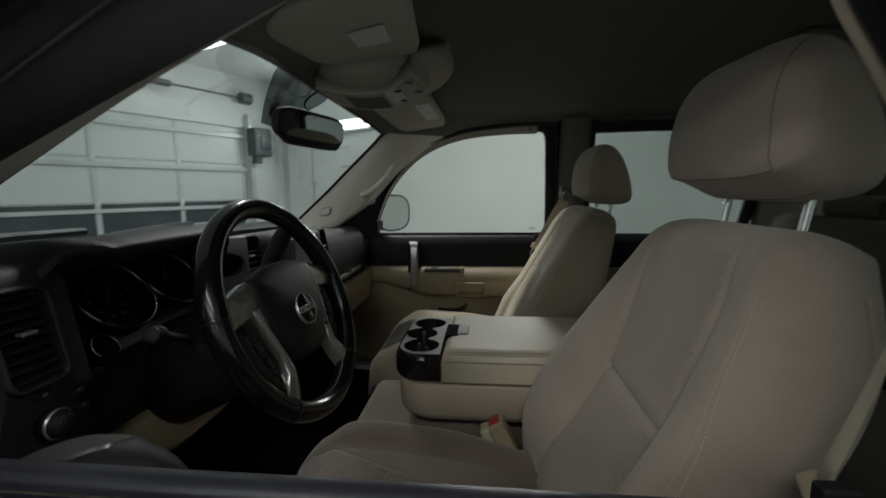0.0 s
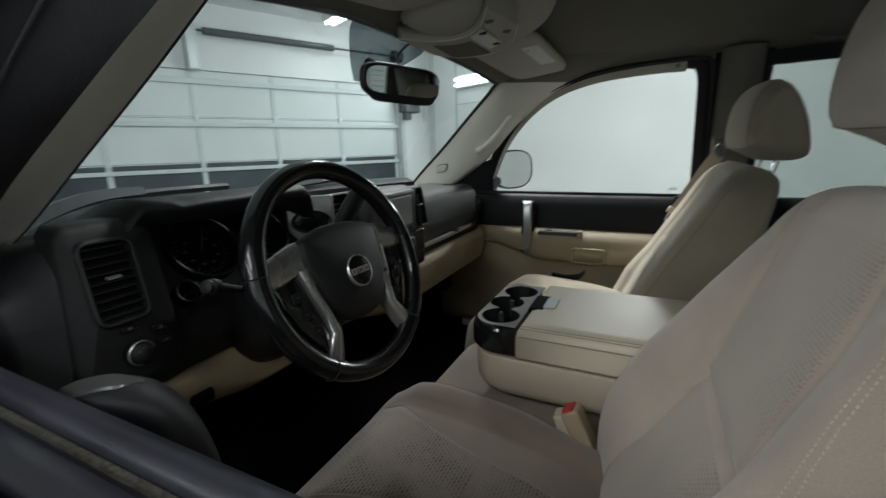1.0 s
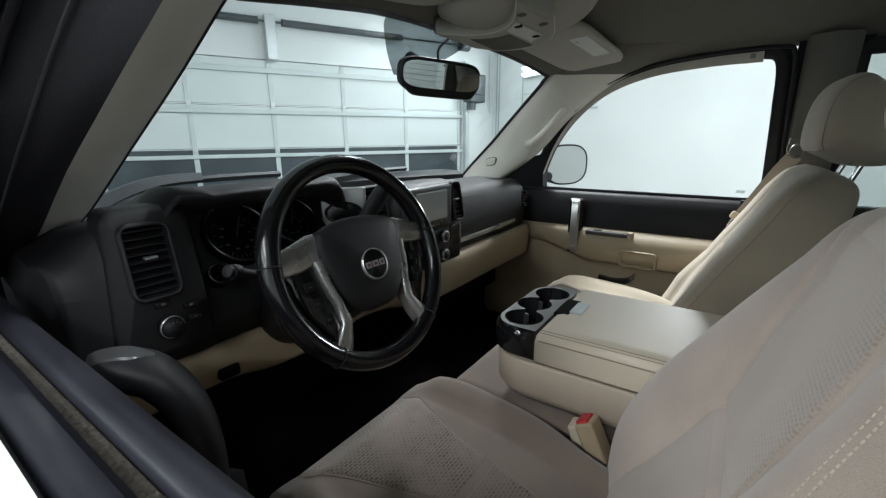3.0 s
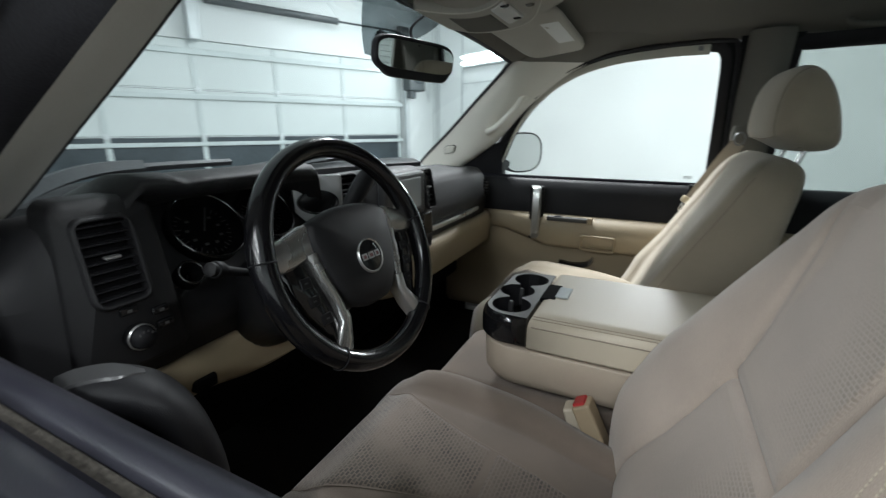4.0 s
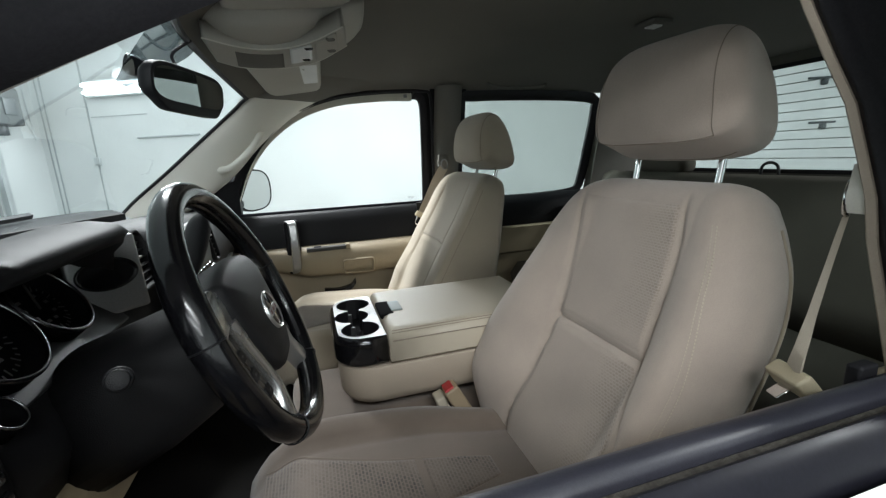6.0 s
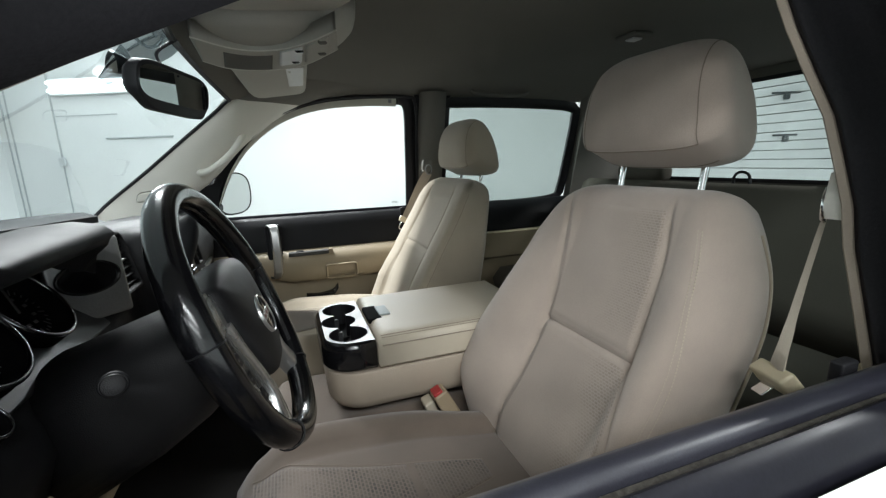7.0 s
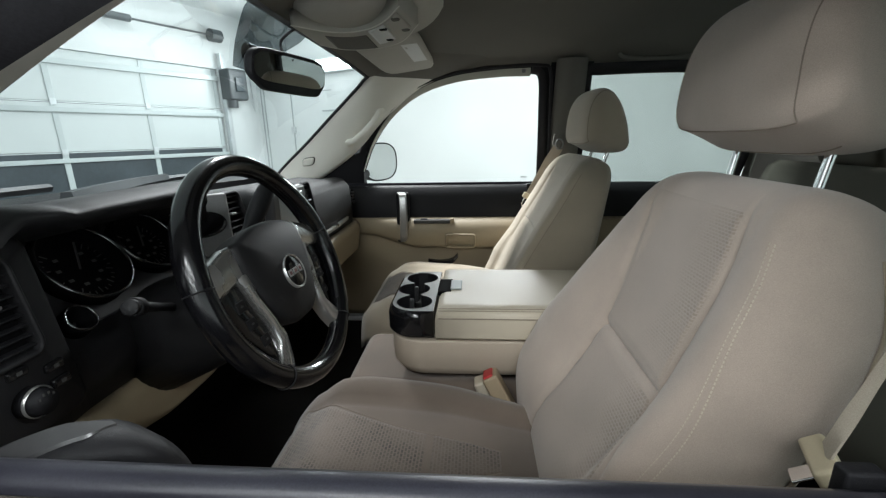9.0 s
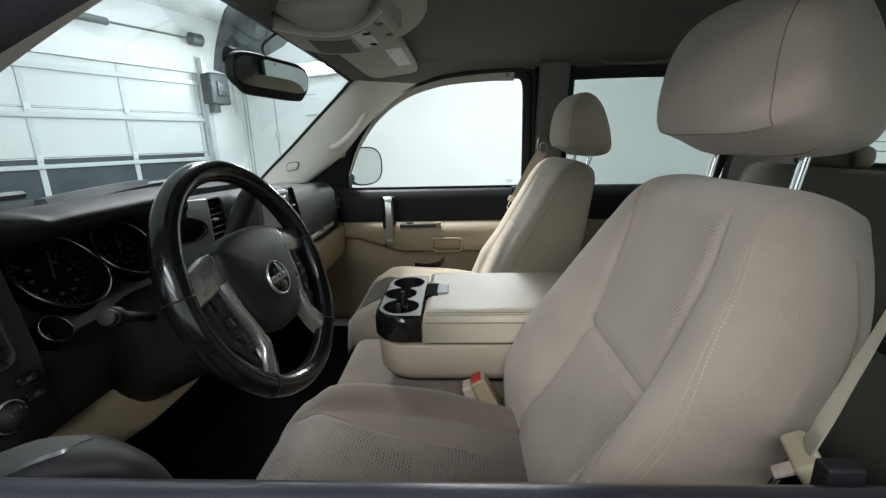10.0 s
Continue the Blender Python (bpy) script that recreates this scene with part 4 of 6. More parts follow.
def back_front(u, s, inner):
    """How far the backrest's front stands out, u away from its middle line on one side."""
    w = back_w(s, inner)
    iw = min(0.098 if inner else 0.131, 0.75 * w)
    d = soft([(-0.06, -0.004), (0.04, 0.031), (0.14, 0.023), (0.26, 0.017), (0.38, 0.029), (0.45, 0.036), (0.50, 0.045), (0.537, 0.042), (0.56, 0.020), (0.574, -0.012), (0.581, -0.050)], s)
    bol = soft([(-0.06, 0.015), (0.2, 0.060), (0.5, 0.012), (0.58, 0.0)] if inner else [(-0.06, 0.030), (0.2, 0.034), (0.5, 0.008), (0.58, 0.0)], s)
    dep = soft([(-0.06, 0.045), (0.45, 0.045), (0.58, 0.030)] if inner else [(-0.06, 0.100), (0.44, 0.100), (0.52, 0.078), (0.58, 0.025)], s)
    if u > iw:
        th = math.asin(min(1.0, (u - iw) / (w - iw)))
        d += bol * math.sin(math.pi * min(1.0, th / (math.pi / 2) / 0.75)) - dep * (1 - math.cos(th) ** 0.9)
    fade = min(1.0, max(0.0, (0.545 - s) / 0.06))
    seam = seam_y(s, inner)
    d -= 0.0060 * fade * math.exp(-((u - seam) / 0.0055) ** 2)
    if u < seam:
        d -= 0.0085 * math.exp(-((s - 0.261) / 0.0055) ** 2)
    return d


def headrest_ring(v, grow=0.0):
    """A section of the headrest, v from -1 to 1 across it: flat front, sloping back, hollowed underside."""
    prof = [(0.641, 1.519), (0.635, 1.535), (0.634, 1.565), (0.637, 1.605), (0.646, 1.645), (0.665, 1.677), (0.692, 1.692), (0.720, 1.684), (0.748, 1.648), (0.770, 1.592), (0.783, 1.535), (0.785, 1.506), (0.772, 1.491), (0.735, 1.487), (0.702, 1.490), (0.672, 1.505)]
    f = 0.45 + 0.55 * max(0.0, 1 - abs(v) ** 4.2) ** (1 / 2.2) + grow
    out = []
    for x, z in prof:
        # narrower towards its back and its top
        slim = (1 - 0.9 * max(0.0, x - 0.66)) * (1 - 0.75 * max(0.0, z - 1.565))
        out.append((0.715 + (x - 0.715) * f - 0.011 * v, 0.1475 * v * slim, 1.588 + (z - 1.588) * f))
    return out


def bolstered_back(seat, yc, out, cloth):
    """The driver's backrest: swollen bolsters, worn inserts, stitches and piping."""
    off = Vector((0, yc, 0))

    def on_back(u, s, inner, lift=0.0):
        return back_pt((-out if inner else out) * u, s, back_front(u, s, inner) + lift) + off
    # backrest: front skin wrapped round to the back
    rings = []
    for k in range(116):
        s = -0.06 + (S_TOP + 0.06) * (1 - (1 - k / 115) ** 1.25)
        rear = soft([(-0.06, -0.12), (0.30, -0.12), (0.48, -0.115), (0.55, -0.102), (0.581, -0.088)], s)
        wi, wo = back_w(s, True), back_w(s, False)
        ring = [on_back(wo * math.sin(math.pi / 2 * (1 - j / 84) ** 0.9), s, False) for j in range(84)]
        ring += [on_back(wi * math.sin(math.pi / 2 * (j / 84) ** 0.9), s, True) for j in range(85)]
        de, do = back_front(wi, s, True), back_front(wo, s, False)
        for j in range(9):
            a = math.pi * (j + 0.5) / 9
            c = math.cos(a)
            f = (1 + c) / 2
            ring.append(back_pt(-out * (wi * c if c > 0 else wo * c) * (1 - 0.06 * math.sin(a)), s, (de * f + do * (1 - f)) * (1 - math.sin(a) ** 0.45) + rear * math.sin(a) ** 0.45) + off)
        rings.append(ring)
    part("backrest", loft(rings), cloth, seat, "beige cloth backrest with stitched bolsters")
    # inserts, upper and lower, with the seam between them
    for name, s0, s1 in (("upper_insert", 0.2685, 0.515), ("lower_insert", -0.04, 0.2540)):
        rows = []
        for i in range(31):
            s = s0 + (s1 - s0) * i / 30
            lo, hi = -(seam_y(s, False) - 0.006), seam_y(s, True) - 0.006
            row = []
            for k in range(41):
                y = lo + (hi - lo) * k / 40
                row.append(on_back(abs(y), s, y > 0, -0.002 if min(i, 30 - i, k, 40 - k) == 0 else 0.0018))
            rows.append(row)
        bm = loft(rows, closed=False)
        planar_uv(bm, lambda c: (c.y - yc) * out, lambda c: c.z * 1.13)
        part(name, bm, "pattern", seat, "beige woven insert, its print rubbed off")
    # double row of stitches on the bolster by the door, and the piping down its side
    track = [(0.0, 0.208), (0.1, 0.210), (0.235, 0.207), (0.33, 0.200), (0.41, 0.187), (0.495, 0.168)]
    for extra, thick in ((0.0, 0.0010), (-0.0055, 0.0007)):
        rows = []
        for k in range(96):
            pair = [on_back(soft(track, s) + extra, s, False, 0.0005) for s in (0.49 * (k + e) / 96 for e in (0.0, 0.6))]
            rows.append(tube(pair, thick, 4))
        part("stitching", join(*rows), "vinyl", seat, "row of pale stitches")
    part("piping", tube([on_back(back_w(s, False) - 0.0005, s, False, -0.022) for s in [0.02 + 0.50 * k / 50 for k in range(51)]], 0.0028, 8), "clean", seat, "pale piping down the side")


def square_back(seat, yc, cloth):
    """The passenger's backrest: a flat-sided block with rounded edges, an insert and two bolsters."""
    # heights with the places of its front, its back and half its width
    fore = [(0.90, 0.36), (0.95, 0.378), (1.01, 0.405), (1.08, 0.435), (1.13, 0.461), (1.22, 0.511), (1.304, 0.561), (1.376, 0.601), (1.415, 0.622), (1.435, 0.640), (1.446, 0.668)]
    aft = [(0.90, 0.66), (1.217, 0.715), (1.30, 0.731), (1.37, 0.745), (1.40, 0.747), (1.42, 0.737), (1.437, 0.712), (1.446, 0.684)]
    half = [(0.90, 0.235), (1.10, 0.245), (1.20, 0.245), (1.30, 0.240), (1.38, 0.230), (1.42, 0.212), (1.437, 0.190), (1.446, 0.160)]

    def front(v, z):
        a = abs(v) / soft(half, z)
        fade = min(1.0, max(0.0, (1.43 - z) / 0.05))
        d = 0.006 * math.cos(math.pi / 2 * min(1.0, a / 0.56)) if a < 0.56 else -0.012 * math.sin(math.pi * min(1.0, (a - 0.56) / 0.44)) ** 0.8
        d += 0.008 * math.exp(-((a - 0.56) / 0.022) ** 2)
        if a < 0.56:
            d += 0.007 * math.exp(-((z - 1.205) / 0.006) ** 2)
        if v > 0:
            d -= 0.022 * math.sin(math.pi * min(1.0, max(0.0, (a - 0.5) / 0.5))) * max(0.0, min(1.0, (1.16 - z) / 0.1))
        return soft(fore, z) + d * fade
    rings = []
    for k in range(101):
        z = 0.90 + 0.546 * (1 - (1 - k / 100) ** 1.3)
        w, xf, xr = soft(half, z), soft(fore, z), soft(aft, z)
        r = min(0.024, (xr - xf) / 3)
        rr = min(0.045, (xr - xf) / 3)
        wr = w * (0.86 - 0.12 * max(0.0, (z - 1.2) / 0.246))
        ring = [(front(v, z), v) for v in (-(w - r) + 2 * (w - r) * j / 70 for j in range(71))]
        for j in range(1, 8):
            a = math.pi / 2 * j / 7
            ring.append((front(w - r, z) + r * (1 - math.cos(a)), w - r + r * math.sin(a)))
        for j in range(7):
            a = math.pi / 2 * j / 6
            ring.append((xr - rr + rr * math.sin(a), wr - rr + rr * math.cos(a)))
        for j in range(7):
            a = math.pi / 2 * (1 - j / 6)
            ring.append((xr - rr + rr * math.sin(a), -(wr - rr + rr * math.cos(a))))
        for j in range(7, 0, -1):
            a = math.pi / 2 * j / 7
            ring.append((front(-(w - r), z) + r * (1 - math.cos(a)), -(w - r + r * math.sin(a))))
        rings.append([(x, yc + v, z) for x, v in ring])
    back = part("backrest", loft(rings), cloth, seat, "beige cloth backrest with squared sides")
    zs = [0.96 + 0.44 * k / 40 for k in range(41)]
    for sd in (-1, 1):
        part("seam", tube([(front(sd * 0.56 * soft(half, z), z) - 0.0004, yc + sd * 0.56 * soft(half, z), z) for z in zs], 0.0007, 5), "seam", back)
    part("seam", tube([(front(v, 1.205) - 0.0004, yc + v, 1.205) for v in (-0.13 + 0.26 * k / 20 for k in range(21))], 0.0007, 5), "seam", back)
    # sewn edge down the side towards the cab's middle
    part("seam", tube([(front(-(soft(half, z) - 0.024), z) + 0.024, yc - soft(half, z) - 0.0002, z) for z in zs], 0.0007, 5), "seam", back)


def bucket_seat(yc, label, drop=0.0, ahead=0.0, cloth="cloth", worn="worn"):
    seat = thing("bucket_seat", (0.3, yc, 0.64), label, "car seat", "front bucket seats")
    out = 1 if yc > 0 else -1
    if cloth == "clean":
        square_back(seat, yc, cloth)
    else:
        bolstered_back(seat, yc, out, cloth)
    # cushion
    rings = []
    for k in range(31):
        u = k / 30
        x = -0.085 + 0.57 * u
        w = soft([(0, 0.222), (0.15, 0.258), (0.40, 0.262), (0.62, 0.236), (0.80, 0.190), (1, 0.15)], u)
        top = lerp([(0, 0.905), (0.06, 0.945), (0.18, 0.972), (0.5, 0.965), (1, 0.955)], u)
        low = lerp([(0, 0.86), (0.1, 0.83), (1, 0.80)], u)
        ring = []
        for j in range(33):
            v = -1 + 2 * j / 32
            a = abs(v)
            y = v * w
            z = top + 0.022 * math.sin(math.pi * min(1, max(0, (a - 0.55) / 0.45))) ** 1.0 * lerp([(0, 0.2), (0.3, 1.0), (1, 1.0)], u)
            z -= 0.006 * math.exp(-((a - 0.58) / 0.025) ** 2)
            z -= 0.075 * max(0, a - 0.82) ** 1.6 / 0.18 ** 1.6
            ring.append((x, yc + y, z))
        ring += [(x, yc + w * 1.0, top - 0.10), (x, yc + w * 0.9, low), (x, yc - w * 0.9, low), (x, yc - w * 1.0, top - 0.10)]
        rings.append(ring)
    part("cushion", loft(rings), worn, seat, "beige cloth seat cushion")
    def cush_top(x):
        return lerp([(0, 0.905), (0.06, 0.945), (0.18, 0.972), (0.5, 0.965), (1, 0.955)], (x + 0.085) / 0.57)
    def tail(x):
        return soft([(-0.06, 0.146), (0.0, 0.137), (0.06, 0.113), (0.18, 0.073), (0.29, 0.045), (0.40, 0.012)], x)
    # dotted insert that narrows towards the back, with a cross seam
    for x0, x1 in ((-0.052, 0.222), (0.228, 0.358)):
        rows = []
        for i in range(25):
            x = x0 + (x1 - x0) * i / 24
            w = tail(x)
            rows.append([(x, yc - w + 2 * w * j / 24, cush_top(x) + (-0.002 if min(i, 24 - i, j, 24 - j) == 0 else 0.0018)) for j in range(25)])
        bm = loft(rows, closed=False)
        planar_uv(bm, lambda c: c.y - yc, lambda c: c.x)
        part("cushion_insert", bm, "soiled", seat, "dotted grey-beige cloth insert, soiled and shade-darkened")
    line = [(x, yc - tail(x), cush_top(x) + 0.0005) for x in [-0.052 + 0.41 * k / 30 for k in range(31)]]
    for edge in (line, [(x, 2 * yc - y, z) for x, y, z in line]):
        part("seam", tube(edge, 0.0008, 5), "seam", seat)
    part("seat_base", box(0.0, 0.42, yc - 0.20, yc + 0.20, 0.64, 0.83, 0.02, 2), "black", seat)
    # headrest: a padded block with a sewn edge at each end of its front
    at = Vector((-ahead, yc - 0.0075, -drop))
    rings = []
    for k in range(49):
        loop = headrest_ring(math.sin(math.pi / 2 * (-1 + 2 * k / 48)))
        rings.append([q + at for q in curve(loop + [loop[0]], 65)[:-1]])
    rest = part("headrest", loft(rings), cloth, seat, "beige cloth headrest")
    for v in (-0.80, 0.80):
        part("seam", tube([q + at for q in curve(headrest_ring(v, 0.004)[:9], 36)], 0.0008, 5), "seam", rest)
    for n in (0, 14):
        part("seam", tube([Vector(headrest_ring(-0.80 + 1.6 * k / 24, 0.004)[n]) + at for k in range(25)], 0.0009, 5), "seam", rest)
    for y in (-0.0937, 0.0937):
        part("headrest_post", tube([(0.722 - ahead * 0.5, yc + 0.012 + y, 1.415 - drop * 0.3), (0.737 - ahead, yc + 0.012 + y, 1.505 - drop)], 0.0062, 12), "chrome", rest, "chrome headrest post")


bucket_seat(-0.43, "worn beige cloth driver's bucket seat, upright")
bucket_seat(0.482, "clean beige cloth front passenger seat, upright", 0.033, -0.014, "clean", "clean")


def rear_bench():
    seat = thing("rear_bench", (1.4, 0, 0.64), "dark taupe cloth rear bench seat", "bench seat")
    rings = []
    for k in range(31):
        y = -0.74 + 1.48 * k / 30
        g = 0.012 * math.exp(-((abs(y) - 0.24) / 0.02) ** 2)
        rings.append([(1.33 + g, y, 0.98), (1.36 + g, y, 1.10), (1.44 + g, y, 1.30), (1.475 + g, y, 1.385), (1.51, y, 1.405), (1.56, y, 1.395), (1.60, y, 1.30), (1.55, y, 0.98)])
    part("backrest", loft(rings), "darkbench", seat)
    rings = []
    for k in range(21):
        y = -0.74 + 1.48 * k / 20
        rings.append([(0.98, y, 0.88), (0.96, y, 0.95), (1.0, y, 1.0), (1.2, y, 1.0), (1.40, y, 0.985), (1.40, y, 0.85), (1.0, y, 0.83)])
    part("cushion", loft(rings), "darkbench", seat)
    part("seat_base", box(1.02, 1.5, -0.70, 0.70, 0.64, 0.86, 0.02, 1), "black", seat)
    for y in (-0.42, 0.42):
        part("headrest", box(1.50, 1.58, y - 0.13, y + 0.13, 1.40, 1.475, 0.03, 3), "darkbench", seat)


rear_bench()


def centre_console():
    c = thing("centre_console", (0.35, -0.01, 0.64), "folded tan centre armrest with a cup holder tray", "centre console")
    # the middle cushion takes the dark cloth to stand for its shadow
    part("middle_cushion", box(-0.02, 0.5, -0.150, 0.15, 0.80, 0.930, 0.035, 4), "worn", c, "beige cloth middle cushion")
    part("base", box(-0.0, 0.45, -0.13, 0.13, 0.64, 0.83, 0.02, 2), "black", c)
    # body: tan block with a rounded nose
    def outline(x0, x1, y0, y1, r):
        pts = []
        for cxx, cyy, a0 in ((x0 + r, y0 + r, 180), (x1 - 0.02, y0 + 0.02, 270), (x1 - 0.02, y1 - 0.02, 0), (x0 + r, y1 - r, 90)):
            rr = r if cxx < 0.3 else 0.02
            for k in range(7):
                a = radians(a0 + 15 * k)
                pts.append((cxx + rr * math.cos(a), cyy + rr * math.sin(a)))
        return pts
    rings = []
    for z, g in ((0.955, 0.03), (0.965, 0.012), (0.985, 0.002), (1.02, 0.0), (1.052, 0.0), (1.058, 0.003)):
        rings.append([(x, y, z) for x, y in outline(0.105 + g, 0.66, -0.165 + g, 0.145 - g, 0.075)])
    # shaded vinyl copy, darker than the lid
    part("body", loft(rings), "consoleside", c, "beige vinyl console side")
    def nose(g, x1):
        """Outline of the tray: round at the front corners, cut straight behind."""
        pts = [(x1, -0.168 + g)]
        for cyy, a0 in ((-0.168 + 0.07, 270), (0.148 - 0.07, 180)):
            for k in range(9):
                a = radians(a0 - 11.25 * k)
                pts.append((0.168 + (0.07 - g) * math.cos(a), cyy + (0.07 - g) * math.sin(a)))
        return pts + [(x1, 0.148 - g)]
    tray = part("cup_tray", loft([[(x, y, z) for x, y in nose(g, 0.214)] for z, g in ((1.064, 0.006), (1.072, 0.0), (1.108, 0.0), (1.122, 0.004), (1.128, 0.012))], caps=False), "gloss", c, "gloss black cup holder tray")
    wells = ((0.162, -0.099, 0.0435), (0.150, -0.010, 0.0415), (0.162, 0.079, 0.0435))
    # one opening shaped like three wells run together
    def reach(y):
        lo, hi = 0.145, 0.172
        for x, yy, r in wells:
            if abs(y - yy) < r:
                h = math.sqrt(r * r - (y - yy) ** 2)
                lo, hi = min(lo, x - h), max(hi, x + h)
        return lo, hi
    y0, y1 = wells[0][1] - wells[0][2] + 0.0003, wells[2][1] + wells[2][2] - 0.0003
    ys = [(y0 + y1) / 2 - (y1 - y0) / 2 * math.cos(math.pi * k / 60) for k in range(61)]
    hole = [(reach(y)[0], y) for y in ys] + [(reach(y)[1], y) for y in ys[::-1]]
    bm = bmesh.new()
    edges = []
    for lp in (nose(0.011, 0.213), hole):
        vs = [bm.verts.new((x, y, 1.1285)) for x, y in lp]
        edges += [bm.edges.new((vs[i], vs[(i + 1) % len(vs)])) for i in range(len(vs))]
    bmesh.ops.triangle_fill(bm, use_beauty=True, use_dissolve=False, edges=edges)
    part("tray_top", bm, "traytop", tray, "satin grey tray top", smooth=False)
    hx, hy = sum(p[0] for p in hole) / len(hole), sum(p[1] for p in hole) / len(hole)
    part("cup_well", loft([[(hx + (x - hx) * f, hy + (y - hy) * f, z) for x, y in hole] for f, z in ((1.004, 1.1283), (1.0, 1.1292), (0.985, 1.127), (0.96, 1.075), (0.93, 1.070), (0.02, 1.070))], caps=False), "black", tray, "black run-together cup wells")
    for x, y in ((0.150, -0.055), (0.150, 0.035)):
        part("cup_finger", box(x - 0.008, x + 0.004, y - 0.004, y + 0.004, 1.074, 1.118, 0.002, 1), "panel", tray, "small black cup finger")
    rings = []
    for z, g in ((1.062, 0.004), (1.068, 0.0), (1.112, 0.0), (1.126, 0.004), (1.136, 0.014), (1.140, 0.035)):
        rings.append([(x, y, z) for x, y in ((0.218 + g * 0.6, -0.17 + g), (0.40, -0.17 + g), (0.64 - g, -0.17 + g), (0.64 - g, 0.15 - g), (0.40, 0.15 - g), (0.218 + g * 0.6, 0.15 - g))])
    lid = part("lid", loft(rings), "vinyl", c, "beige vinyl armrest lid")
    part("latch_recess", box(0.2165, 0.252, -0.062, 0.036, 1.128, 1.1412, 0.003, 1), "matte", lid)
    part("latch", box(0.247, 0.276, -0.046, 0.022, 1.138, 1.1435, 0.003, 2), "joint", lid, "satin grey latch lever")
    hem = [(0.226, -0.1705, 1.116), (0.40, -0.1712, 1.116), (0.62, -0.1705, 1.116)]
    part("lid_seam", tube(hem, 0.0014, 5), "seam", lid)
    for g, z in ((0.0075, 1.1316), (0.0125, 1.1353)):
        part("lid_seam", tube([(0.63, -0.17 + g, z), (0.45, -0.17 + g, z), (0.226, -0.17 + g, z)], 0.0007, 5), "seam", lid, "sewn hem of the lid")


centre_console()


def belt_buckle():
    b = thing("belt_buckle", (0.37, -0.20, 0.93), "tan belt buckle with a red release button", "belt buckle")
    m = Matrix.Translation((0.352, -0.200, 0.972)) @ Matrix.Rotation(radians(-28), 4, "Y") @ Matrix.Rotation(radians(-6), 4, "X")
    shell = part("body", box(-0.017, 0.019, -0.024, 0.024, -0.085, 0.024, 0.006, 3, m), "buckle", b, "tan buckle housing")
    part("button", box(-0.013, 0.010, -0.019, 0.019, 0.020, 0.029, 0.003, 2, m), "red", shell, "red push button")
    part("strap", box(-0.008, 0.008, -0.020, 0.020, -0.16, -0.08, 0.002, 1, m), "web", b)
    m2 = Matrix.Translation((0.322, -0.185, 0.962)) @ Matrix.Rotation(radians(-20), 4, "Y")
    part("second_buckle", box(-0.013, 0.013, -0.020, 0.020, -0.07, 0.010, 0.006, 3, m2), "vinyl", b, "beige second buckle stub")


belt_buckle()


